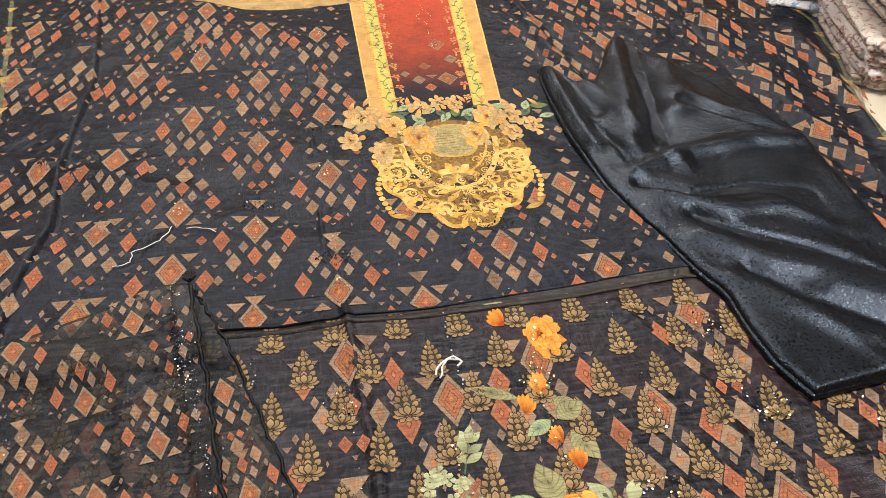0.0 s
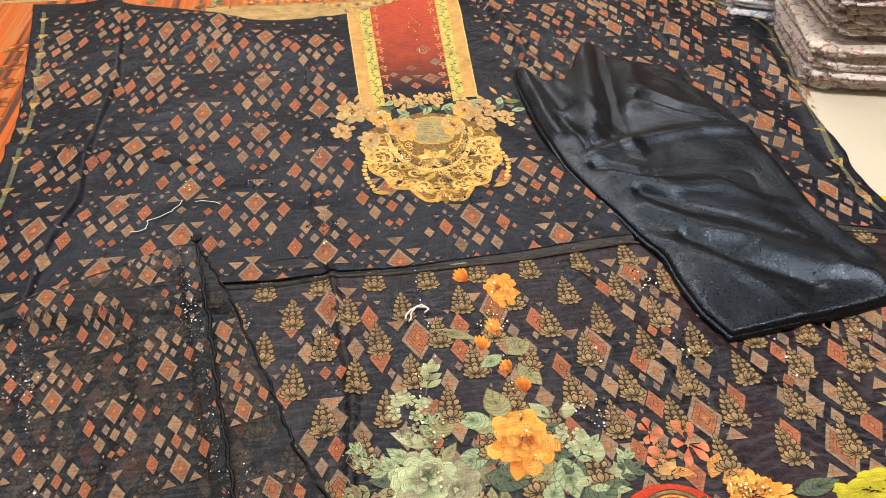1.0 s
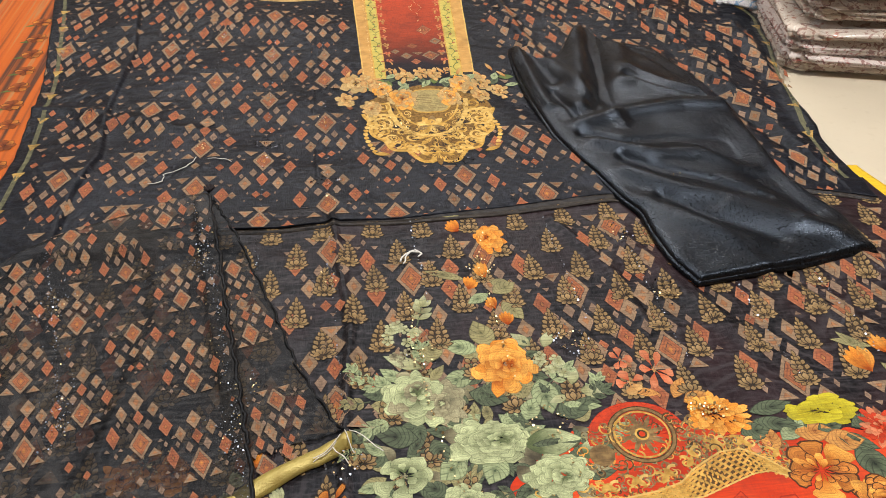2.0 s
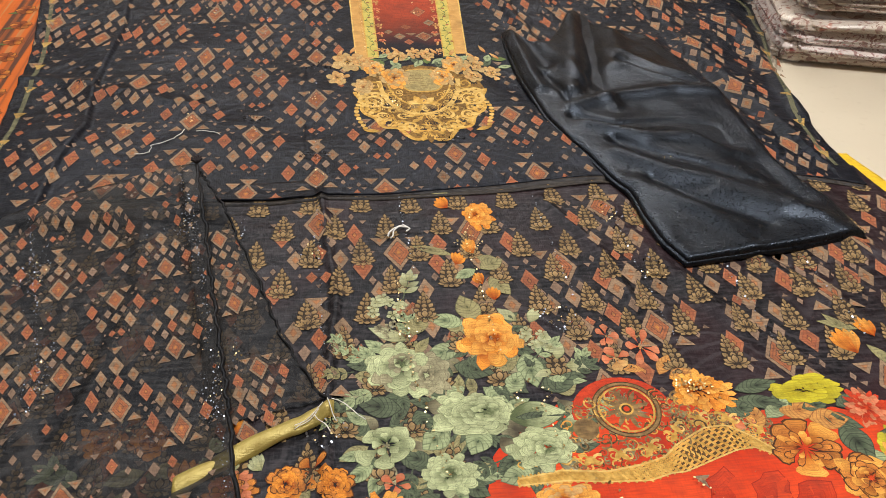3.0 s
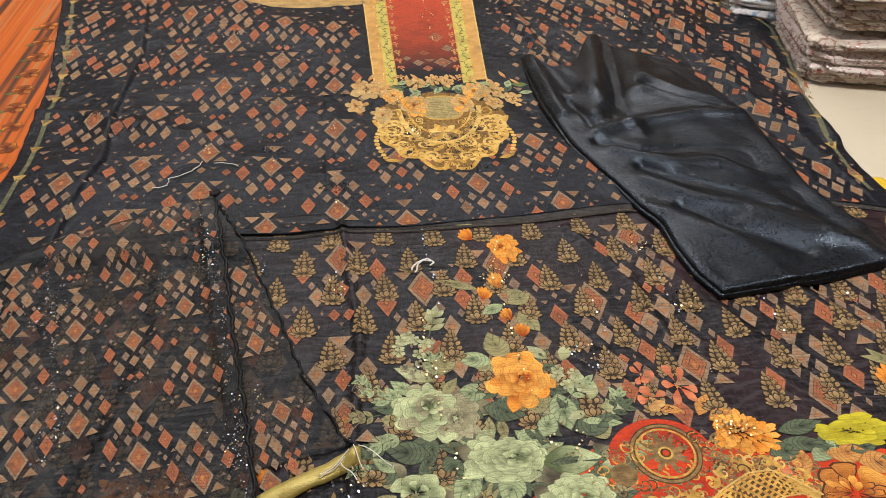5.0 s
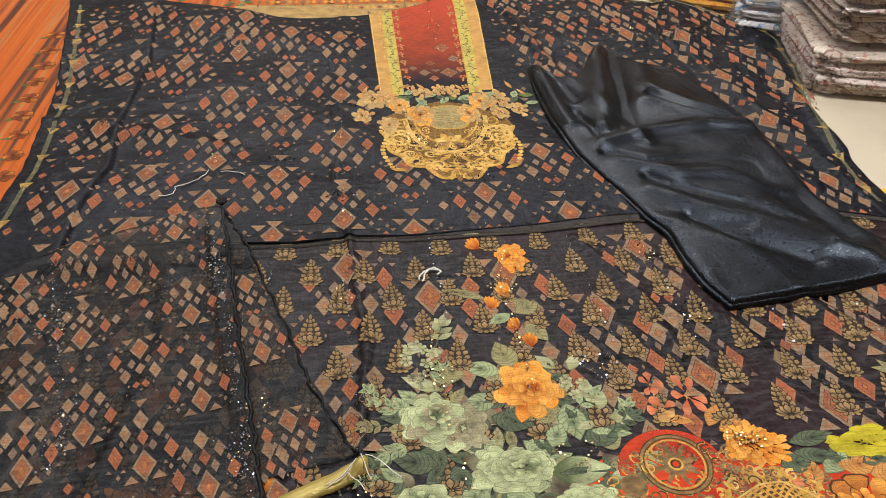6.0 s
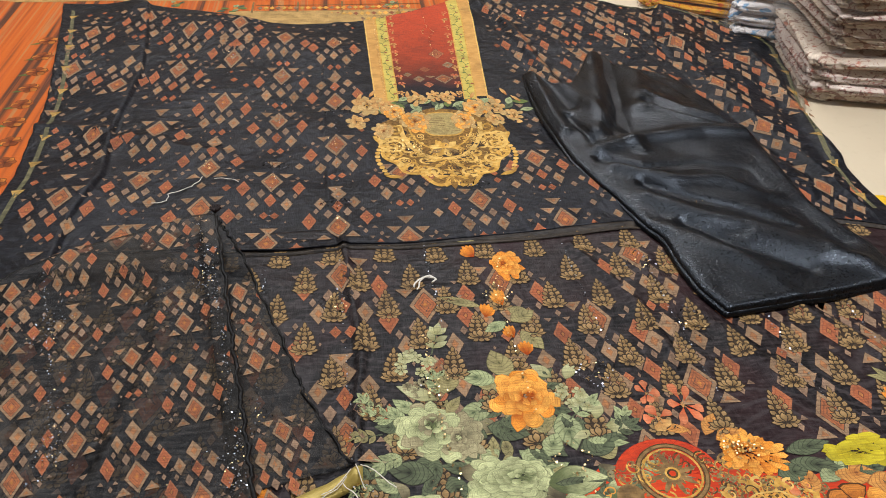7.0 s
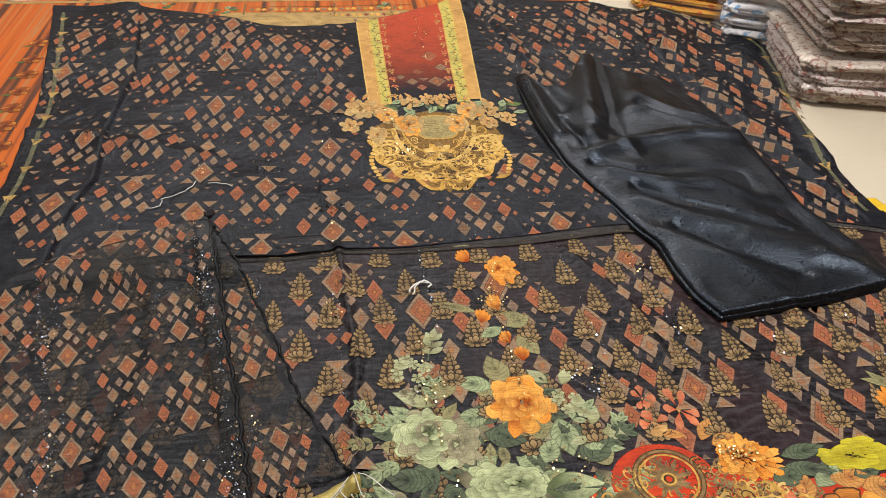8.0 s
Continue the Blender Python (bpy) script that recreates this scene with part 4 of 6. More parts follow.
def blossoms(x, y, r, pal, n, name="hydrangea"):
    P = Print(lower_z, lower_clip)
    g = random.Random(int(1e4 * abs(x + y)))
    z = 0.0023
    for k in range(n):
        a, q = g.uniform(0, 6.28), r * math.sqrt(g.random()) * 0.85
        bx, by = x + q * math.cos(a), y + q * math.sin(a)
        for j in range(5):
            P.petal(bx, by, 6.283 * j / 5 + k, r * 0.34, r * 0.26, pal, z, 0.66, n=4)
            z += 0.00001
        z += 0.00004
    return P.build(name, dress, "cluster of small pale printed blossoms")


# red ground of the lower print
def red_top(x):
    return np.interp(x, (-0.04, -0.01, 0.001, 0.044, 0.080, 0.105, 0.127, 0.153, 0.183, 0.25, 0.33, 0.45, 0.62), (-0.64, -0.575, -0.542, -0.503, -0.486, -0.474, -0.470, -0.474, -0.494, -0.512, -0.516, -0.505, -0.48)) + 0.003 * np.sin(x * 190)


def red_xyz(s, t):
    x = -0.035 + s * 0.66
    y = -0.80 + t * (red_top(x) + 0.80)
    x = np.minimum(x, lower_right(y) - 0.003)
    return x, y, lower_z(x, y) + 0.0005


grid("red_ground", red_xyz, 200, 90, RED, dress, "red printed ground behind the flowers")
flower("rose", 0.044, -0.182, 0.021, [ORANGE, AMBER], ROSE, "orange printed rose", ry=0.030, heart=(-0.2, 0.1))
flower("rosebud", 0.002, -0.153, 0.011, ORANGE, BUD, "orange printed bud", ry=0.016)
flower("rosebud", 0.024, -0.242, 0.0095, [AMBER, ORANGE], BUD, "amber printed bud with sequins", ry=0.017)
flower("rosebud", 0.007, -0.265, 0.0095, ORANGE, BUD, "orange printed bud", ry=0.014)
flower("rosebud", 0.026, -0.302, 0.008, [AMBER, ORANGE], BUD, "amber printed bud", ry=0.012)
flower("rosebud", 0.038, -0.329, 0.009, ORANGE, BUD, "orange printed bud", ry=0.013)
for x, y, a, L, W, pl in (
        (0.015, -0.133, 155, 0.050, 0.016, LEAF_OLIVE), (0.020, -0.128, 35, 0.036, 0.016, LEAF_OLIVE), (0.002, -0.258, 158, 0.050, 0.014, LEAF_OLIVE), (0.030, -0.262, -28, 0.030, 0.018, LEAF_OLIVE),
        (0.030, -0.285, 30, 0.034, 0.022, LEAF_OLIVE), (0.038, -0.300, -60, 0.038, 0.022, LEAF_OLIVE), (0.025, -0.285, -150, 0.030, 0.016, LEAF), (0.012, -0.372, 105, 0.045, 0.028, LEAF_OLIVE),
        (0.000, -0.375, 160, 0.042, 0.022, LEAF)):
    leaf(x, y, a, L, W, pl)
for x, y, a, L, W, pl in ((-0.010, -0.405, 200, 0.040, 0.024, LEAF), (-0.020, -0.430, -20, 0.042, 0.026, LEAF_DARK), (0.054, -0.420, -85, 0.046, 0.028, LEAF),
        (0.060, -0.466, 15, 0.044, 0.026, LEAF_DARK), (0.075, -0.470, 40, 0.034, 0.016, LEAF_DARK), (0.070, -0.455, -10, 0.040, 0.014, LEAF), (-0.075, -0.480, 170, 0.042, 0.026, LEAF_DARK),
        (-0.062, -0.482, -70, 0.030, 0.020, LEAF_DARK), (0.030, -0.470, 60, 0.030, 0.020, LEAF), (-0.034, -0.470, 120, 0.030, 0.018, LEAF_DARK), (-0.052, -0.475, -25, 0.030, 0.022, SAGE_BROWN)):
    leaf(x, y, a, L, W, pl)
g = random.Random(8)
for cx, cy, rx, ry in ((-0.073, -0.433, 0.034, 0.034), (-0.012, -0.488, 0.036, 0.026), (0.047, -0.532, 0.028, 0.022), (-0.041, -0.555, 0.022, 0.020), (-0.092, -0.520, 0.022, 0.022), (0.021, -0.400, 0.026, 0.030), (0.062, -0.470, 0.020, 0.026), (0.0, -0.448, 0.030, 0.016)):
    for k in range(13):
        a = 6.283 * k / 13 + g.uniform(-0.25, 0.25)
        px, py = cx + rx * 0.75 * math.cos(a), cy + ry * 0.75 * math.sin(a)
        leaf(px, py, math.degrees(a) + g.uniform(-35, 35), g.uniform(0.020, 0.038), g.uniform(0.011, 0.019), g.choice((LEAF, LEAF_DARK, LEAF_DARK, LEAF_OLIVE, SAGE_BROWN)), lift=0.0014)
flower("rose", 0.021, -0.397, 0.036, [ORANGE, AMBER, AMBER], ROSE, "large orange printed rose", ry=0.039, heart=(0.2, 0.0), seed=2, lift=0.0028)
for x, y, a, L, pl in ((-0.118, -0.412, 125, 0.030, LEAF), (-0.095, -0.455, 205, 0.032, LEAF), (-0.108, -0.470, 190, 0.030, LEAF_DARK), (-0.060, -0.392, 95, 0.034, LEAF), (0.060, -0.430, 40, 0.036, LEAF), (0.085, -0.455, 25, 0.036, LEAF_DARK), (0.100, -0.452, 60, 0.030, LEAF), (-0.118, -0.500, 165, 0.030, LEAF), (0.088, -0.500, 20, 0.034, LEAF), (0.070, -0.512, 5, 0.034, LEAF_DARK), (-0.012, -0.455, 65, 0.030, LEAF_DARK), (0.035, -0.452, 100, 0.032, LEAF_OLIVE), (-0.070, -0.545, 250, 0.030, LEAF_DARK), (0.010, -0.545, 200, 0.030, LEAF_DARK)):
    sprig(x, y, a, L, pl, 3)
sprig(-0.062, -0.330, 75, 0.040, CREAM, 3)
blossoms(-0.080, -0.336, 0.022, CREAM, 11)
blossoms(-0.078, -0.372, 0.016, SAGE_BROWN, 6)
leaf(-0.062, -0.392, 150, 0.046, 0.017, CREAM)
leaf(-0.056, -0.385, 70, 0.036, 0.024, LEAF_OLIVE)
sprig(-0.098, -0.418, 155, 0.034, LEAF, 3)
sprig(-0.118, -0.432, 190, 0.026, LEAF_OLIVE, 3)
flower("peony", -0.048, -0.440, 0.026, [SAGE_BROWN], ROSE, "faded brown-green printed peony", seed=6, ry=0.030, lift=0.0028)
flower("peony", -0.073, -0.433, 0.038, [SAGE, SAGE, SAGE, SAGE_BROWN], ROSE, "large pale sage-green printed peony", seed=5, lift=0.0032, ry=0.037, heart=(0.1, 0.3))
flower("peony", -0.012, -0.491, 0.042, SAGE, ROSE, "wide sage-green printed peony", seed=9, lift=0.0034, ry=0.029, heart=(0.45, 0.12))
leaf(0.022, -0.498, 2, 0.058, 0.032, SAGE, lift=0.0038)
leaf(0.030, -0.499, 0, 0.048, 0.012, LEAF_DARK, lift=0.0040)
blossoms(0.072, -0.402, 0.021, CREAM, 12)
for x, y, a, L, W, pl in ((0.055, -0.375, 130, 0.028, 0.015, CREAM), (0.068, -0.378, 60, 0.028, 0.014, CREAM), (0.092, -0.440, -10, 0.026, 0.018, CREAM), (0.085, -0.432, 70, 0.026, 0.013, CREAM), (0.078, -0.445, 200, 0.022, 0.010, CREAM),
                          (-0.034, -0.507, 218, 0.034, 0.026, LEAF), (0.000, -0.507, 240, 0.036, 0.026, LEAF), (0.036, -0.558, 195, 0.034, 0.022, LEAF), (0.012, -0.520, -60, 0.028, 0.018, SAGE_BROWN),
                          (-0.108, -0.497, 140, 0.026, 0.013, LEAF), (-0.105, -0.540, 215, 0.032, 0.015, LEAF), (-0.098, -0.545, 245, 0.030, 0.014, LEAF), (-0.112, -0.528, 190, 0.024, 0.012, LEAF), (-0.05, -0.575, 210, 0.030, 0.016, LEAF_DARK), (0.078, -0.52, 60, 0.026, 0.018, SAGE)):
    leaf(x, y, a, L, W, pl)
flower("anemone", -0.092, -0.520, 0.030, SAGE, SIX, "sage-green printed open flower", core=SAGE_BROWN, lift=0.0030, ry=0.028)
flower("peony", 0.047, -0.534, 0.035, SAGE, ROSE, "sage-green printed peony", seed=3, lift=0.0034, ry=0.027, heart=(0.25, -0.15))
flower("peony", -0.041, -0.557, 0.027, SAGE, ROSE, "sage-green printed peony with ruffled petals", seed=4, lift=0.0032, ry=0.023, heart=(0.1, 0.2))
flower("coral_blossom", -0.088, -0.562, 0.013, PINK, OPEN, "small coral five-petal flower", seed=3)
flower("coral_blossom", 0.144, -0.404, 0.013, PINK, OPEN, "small coral five-petal flower", core=PEACH, ry=0.018)
flower("coral_blossom", 0.145, -0.437, 0.018, [PINK, PEACH], OPEN, "small coral five-petal flower", core=PEACH, seed=4, ry=0.019)
flower("coral_blossom", 0.176, -0.422, 0.021, PINK, STAR, "coral star-shaped flower", core=PEACH, seed=6, ry=0.029)
leaf(0.182, -0.462, 55, 0.034, 0.015, LEAF_RUST)
leaf(0.170, -0.455, 165, 0.028, 0.011, LEAF_RUST)
leaf(0.190, -0.468, 20, 0.034, 0.018, LEAF_RUST)
for k in range(17):
    a = math.radians(5 + 10.6 * k)
    P = Print(lower_z, lower_clip)
    P.petal(0.133 + 0.020 * math.cos(a), -0.504 + 0.014 * math.sin(a), a, 0.033, 0.016, SCARLET, 0.0022 + 0.0001 * (k % 3), 0.72, 0.12, ruffle=0.2)
    P.build("scarlet_petal", dress, "scarlet petal behind the wheel")

# wheel
P = Print(lower_z, lower_clip)
WX, WY = 0.137, -0.500
ring = lambda r, n=40: [(WX + r * math.cos(6.2832 * k / n), WY + r * math.sin(6.2832 * k / n)) for k in range(n + 1)]
P.ribbon(ring(0.0305), 0.0045, BRONZE, 0.0028)
P.ribbon(ring(0.0325), 0.0012, GOLD_DARK, 0.0031)
P.ribbon(ring(0.0285), 0.0012, GOLD_DARK, 0.0031)
P.ribbon(ring(0.0262), 0.0020, GOLD, 0.0030)
for k in range(8):
    a = 6.283 * k / 8 + 0.2
    P.petal(WX, WY, a, 0.024, 0.005, BRONZE, 0.0030, 0.6)
    P.petal(WX, WY, a + 0.39, 0.015, 0.004, BRONZE, 0.0029, 0.6)
P.disc(WX, WY, 0.007, GOLD, 0.0034, 18)
P.disc(WX, WY, 0.005, GOLD_DARK, 0.0036, 18)
P.disc(WX, WY, 0.0030, RED, 0.0038, 14)
P.disc(0.093, -0.518, 0.012, BRONZE, 0.0030, 16)
P.build("printed_wheel", dress, "bronze printed spoked wheel on red")
for k in range(44):
    a = rnd.uniform(0, 6.28)
    q = rnd.uniform(0.036, 0.058)
    x, y = WX + 0.01 + q * math.cos(a), WY - 0.012 + 0.62 * q * math.sin(a)
    P = Print(lower_z, lower_clip)
    sp = [(x + (0.007 - 0.00035 * j) * math.cos(a + j * 0.42), y + (0.007 - 0.00035 * j) * math.sin(a + j * 0.42)) for j in range(16)]
    P.ribbon(sp, 0.0018, (BRONZE, GOLD_DARK, GOLD, BRONZE)[k % 4], 0.0024 + 0.00003 * k, lambda q: 1.1 - q)
    P.build("printed_scroll", dress, "bronze printed scroll")

# woven gold band
BAND = ((0.02, -0.569, 0.003), (0.06, -0.566, 0.005), (0.10, -0.571, 0.005), (0.135, -0.570, 0.008), (0.157, -0.564, 0.008), (0.171, -0.558, 0.013), (0.204, -0.5445, 0.0155), (0.226, -0.540, 0.013), (0.243, -0.545, 0.007), (0.262, -0.560, 0.003))


def band_at(q, w):
    xs = [b[0] for b in BAND]
    x = xs[0] + (xs[-1] - xs[0]) * q
    return x, float(np.interp(x, xs, [b[1] for b in BAND])) + w * float(np.interp(x, xs, [b[2] for b in BAND]))


P = Print(lower_z, lower_clip)
for k in range(60):
    a, b = k / 60, (k + 1) / 60
    P.fan(band_at((a + b) / 2, 0), [band_at(a, -1), band_at(b, -1), band_at(b, 1), band_at(a, 1)], GOLD_DARK, 0.0026)
P.build("woven_band", dress, "brown ground of the woven gold band")
P = Print(lower_z, lower_clip)
for k in range(66):
    for j in range(-3, 4):
        q, w = (k + 0.5) / 66, j / 3.4
        x, y = band_at(q, w)
        if (k + j) % 2:
            P.ribbon([(x - 0.0036, y - 0.0022), (x, y), (x + 0.0036, y + 0.0022)], 0.0021, MUSTARD, 0.0030)
        else:
            P.ribbon([(x - 0.0022, y + 0.0032), (x, y), (x + 0.0022, y - 0.0032)], 0.0020, GOLD, 0.0033)
tagged(P.build("woven_strand_work", dress, "interlaced gold printed strands"), kind="stuff")
for w, wd in ((1.08, 0.0018), (-1.08, 0.0016)):
    P = Print(lower_z, lower_clip)
    P.ribbon([band_at(k / 50, w) for k in range(51)], wd, GOLD_PALE, 0.0036)
    P.build("band_edge", dress, "gold edge of the woven band")
for k in range(17):
    x, y = band_at(k / 17 + 0.02, 1.0)
    P = Print(lower_z, lower_clip)
    y += 0.010 + rnd.uniform(0, 0.006)
    sg = 1 if k % 2 else -1
    P.ribbon([(x + sg * (0.0065 - 0.00036 * j) * math.cos(0.5 * j + 1), y + (0.0065 - 0.00036 * j) * math.sin(0.5 * j + 1)) for j in range(15)], 0.0030, (GOLD, GOLD_PALE)[k % 2], 0.0034, lambda q: 1.1 - 0.8 * q)
    P.petal(x, y - 0.006, 1.6 + sg * 0.7, 0.014, 0.006, GOLD, 0.0035, 0.5)
    P.build("gold_scroll", dress, "gold printed scroll")
g = random.Random(44)
P = Print(lower_z, lower_clip)
for k in range(420):
    x = g.uniform(0.07, 0.27)
    top = float(red_top(x)) - 0.006
    low = float(np.interp(x, [b[0] for b in BAND], [b[1] + b[2] for b in BAND]))
    y = g.uniform(low - 0.002, top)
    if math.hypot(x - WX, (y - WY) * 1.1) < 0.026 and g.random() < 0.75:
        continue
    r, a, turn = g.uniform(0.0025, 0.0060), g.uniform(0, 6.28), g.choice((-1, 1))
    P.ribbon([(x + r * (1 - 0.06 * j) * math.cos(a + turn * 0.5 * j), y + r * (1 - 0.06 * j) * math.sin(a + turn * 0.5 * j)) for j in range(11)], g.uniform(0.0011, 0.0022), g.choice((BRONZE, GOLD_DARK, GOLD, BRONZE, MUSTARD, LEAF_OLIVE)), 0.0021 + 0.000002 * k, lambda q: 1.1 - 0.7 * q)
tagged(P.build("scroll_filigree", dress, "fine bronze and gold printed scrollwork"), kind="stuff")
for k in range(5):
    P = Print(lower_z, lower_clip)
    P.petal(0.190 + 0.014 * k, -0.63, math.radians(75 - 10 * k), 0.062, 0.034, (SCARLET, RED)[k % 2], 0.0024 + 0.0002 * k, 0.6, ruffle=0.2)
    P.build("scarlet_petal", dress, "scarlet drapery under the band")
flower("marigold", 0.220, -0.485, 0.035, [ORANGE, AMBER], POMPON, "orange printed marigold with gold sequins", core=GOLD_PALE, ry=0.028, heart=(-0.3, 0.15), blunt=0.72)
flower("yellow_peony", 0.330, -0.490, 0.042, YELLOW, ((11, 1.0, 0.5), (9, 0.75, 0.42), (7, 0.5, 0.36)), "lemon yellow printed peony", ry=0.021, lift=0.0034, heart=(-0.3, -0.1))
flower("inked_peony", 0.291, -0.557, 0.040, [INKED, INKED, AMBER], ((8, 1.0, 0.66), (10, 0.66, 0.22), (8, 0.42, 0.16)), "orange printed peony with dark ink outlines", lift=0.0036, ry=0.033)
flower("inked_peony", 0.335, -0.595, 0.034, [AMBER, INKED], ROSE, "orange printed peony", lift=0.0034, seed=8)
flower("rosebud", 0.402, -0.428, 0.018, [AMBER, ORANGE], BUD, "orange printed tulip bud", ry=0.021)
flower("rosebud", 0.435, -0.409, 0.013, [AMBER, ORANGE], BUD, "orange printed tulip bud", ry=0.017)
leaf(0.425, -0.412, 160, 0.045, 0.013, LEAF_OLIVE)
leaf(0.415, -0.420, 120, 0.040, 0.014, LEAF_OLIVE)
leaf(0.420, -0.435, -60, 0.045, 0.014, LEAF_OLIVE)
flower("coral_blossom", 0.376, -0.515, 0.026, [PINK, SCARLET], POMPON, "coral printed pompon flower", seed=2)
flower("coral_blossom", 0.244, -0.520, 0.016, PINK, OPEN, "small coral flower", seed=7)
for x, y, a, L, W, pl in ((0.252, -0.484, 10, 0.050, 0.018, LEAF_DARK), (0.250, -0.495, -12, 0.050, 0.018, LEAF_DARK), (0.232, -0.510, 10, 0.034, 0.022, LEAF_DARK), (0.290, -0.515, 75, 0.030, 0.020, LEAF_DARK), (0.270, -0.520, 35, 0.040, 0.020, LEAF), (0.256, -0.535, 80, 0.036, 0.020, LEAF_RUST), (0.325, -0.520, -30, 0.040, 0.020, LEAF_DARK), (0.338, -0.532, -75, 0.046, 0.030, LEAF_DARK), (0.345, -0.512, 20, 0.040, 0.018, LEAF_DARK), (0.310, -0.512, 10, 0.030, 0.016, LEAF_DARK), (0.345, -0.56, -60, 0.050, 0.022, LEAF), (0.372, -0.545, -20, 0.050, 0.024, LEAF_DARK), (0.40, -0.52, -10, 0.050, 0.024, LEAF_DARK), (0.285, -0.513, 0, 0.040, 0.026, LEAF_RUST), (0.31, -0.525, -5, 0.040, 0.026, LEAF_RUST)):
    leaf(x, y, a, L, W, pl, lift=0.0030)
flower("yellow_peony", 0.385, -0.565, 0.026, [YELLOW, AMBER], ROSE, "yellow printed rose", seed=3)
flower("yellow_peony", 0.055, -0.590, 0.030, [AMBER, PEACH], ROSE, "amber printed rose", seed=6, ry=0.022)
flower("rose", -0.10, -0.592, 0.026, [ORANGE, AMBER], POMPON, "orange printed rose", seed=7)

# posies along the lower left
for x, y, r, rings, sd in ((-0.343, -0.495, 0.020, ROSE, 1), (-0.325, -0.483, 0.018, OPEN, 2), (-0.301, -0.495, 0.021, ROSE, 3), (-0.267, -0.535, 0.016, BUD, 4), (-0.225, -0.489, 0.010, BUD, 5), (-0.181, -0.553, 0.020, ROSE, 6), (-0.158, -0.541, 0.017, OPEN, 7), (-0.139, -0.558, 0.018, ROSE, 8)):
    flower("poppy", x, y, r, [INKED, ORANGE], rings, "orange printed poppy with dark outlines", seed=sd, ry=r * 1.1)
leaf(-0.300, -0.530, 200, 0.035, 0.018, LEAF_OLIVE)
leaf(-0.300, -0.535, 10, 0.040, 0.020, LEAF_OLIVE)
leaf(-0.310, -0.548, 240, 0.036, 0.016, LEAF_OLIVE)
sprig(-0.345, -0.545, 150, 0.045, LEAF, 3)
for x, y in ((-0.243, -0.508), (-0.214, -0.517), (-0.228, -0.530), (-0.206, -0.530), (-0.248, -0.527)):
    flower("seed_pod", x, y, 0.0085, CREAM, BUD, "pale green printed seed pod", ry=0.011)
flower("dahlia", -0.227, -0.560, 0.026, [INKED, PINK], POMPON, "coral printed dahlia", seed=3)
leaf(-0.160, -0.560, 230, 0.034, 0.016, LEAF_OLIVE)

# ---- gold neck ornament ----
DRAWN = (1.13, -0.049)
orn = Print(upper_z, upper_clip, DRAWN)
CX, CY = 0.004, 0.165


def half_outline(k, n):
    """Scalloped lower outline from the left shoulder round the tip to the right shoulder."""
    a = math.pi + math.pi * k / n
    rx, ry = 0.097, 0.118
    sc = 1 + 0.035 * math.cos(14 * a) + 0.10 * max(0.0, math.cos((a - 1.5 * math.pi) * 3.2)) * (1 if abs(a - 1.5 * math.pi) < 0.45 else 0)
    return CX + rx * sc * math.cos(a), CY + ry * sc * math.sin(a) * 1.03


outline = [half_outline(k, 60) for k in range(61)] + [(0.097, 0.205), (0.05, 0.225), (0.0, 0.235), (-0.05, 0.222), (-0.089, 0.20)]
orn.fan((CX, CY), outline, GOLD_BED, 0.0004, rings=22)
orn.build("ornament_ground", dress, "dark gold ground of the neck ornament")


def up_piece(name, label, draw):
    P = Print(upper_z, upper_clip, DRAWN)
    draw(P)
    return P.build(name, dress, label)


def spiral(P, x, y, r, turns, sgn, a0, w, mat, lift):
    n = int(turns * 22)
    P.ribbon([(x + r * (1 - 0.9 * k / n) * math.cos(a0 + sgn * 6.283 * turns * k / n), y + r * (1 - 0.9 * k / n) * math.sin(a0 + sgn * 6.283 * turns * k / n)) for k in range(n + 1)], w, mat, lift, lambda q: 1.15 - 0.6 * q)


# outer scalloped rim and beads
up_piece("ornament_rim", "gold scalloped rim", lambda P: P.ribbon([half_outline(k, 120) for k in range(121)], 0.006, GOLD, 0.0017))
for k in range(16):
    a = math.pi + math.pi * (k + 0.5) / 16
    x, y = CX + 0.083 * math.cos(a), CY + 0.105 * math.sin(a)

    def one(P, x=x, y=y, a=a, k=k):
        spiral(P, x, y, 0.0125, 1.5, 1 if k % 2 else -1, a, 0.0042, GOLD if k % 3 else GOLD_PALE, 0.0019 + 0.00005 * k)
        P.petal(x, y, a + 0.5, 0.018, 0.008, GOLD_PALE, 0.0018, 0.5)
        P.petal(x, y, a - 0.7, 0.016, 0.007, GOLD, 0.0018, 0.5)
        P.disc(x, y, 0.0028, GOLD_PALE, 0.0030, 8)
    up_piece("gold_scroll", "gold filigree scroll", one)
for k in range(11):
    a = math.pi + math.pi * (k + 0.5) / 11
    x, y = CX + 0.060 * math.cos(a), CY + 0.080 * math.sin(a)

    def two(P, x=x, y=y, a=a, k=k):
        spiral(P, x, y, 0.0105, 1.3, -1 if k % 2 else 1, a + 2, 0.0038, GOLD_PALE if k % 2 else GOLD, 0.0021 + 0.00005 * k)
        P.petal(x, y, a + 2.6, 0.015, 0.007, GOLD, 0.0019, 0.5)
        P.disc(x, y, 0.0024, GOLD_DARK, 0.0031, 8)
    up_piece("gold_scroll", "gold filigree scroll", two)
g = random.Random(12)
for k in range(110):
    a, q = math.pi * g.uniform(1.02, 1.98), g.uniform(0.35, 0.98)
    x, y = CX + 0.090 * q * math.cos(a), CY + 0.110 * q * math.sin(a)
    up_piece("gold_curl", "fine gold filigree curl", lambda P, x=x, y=y, k=k: spiral(P, x, y, g.uniform(0.003, 0.0075), g.uniform(0.8, 1.5), 1 if k % 2 else -1, g.uniform(0, 6), 0.0015, (GOLD, GOLD_PALE, GOLD_DARK)[k % 3], 0.0016 + 0.00002 * k))
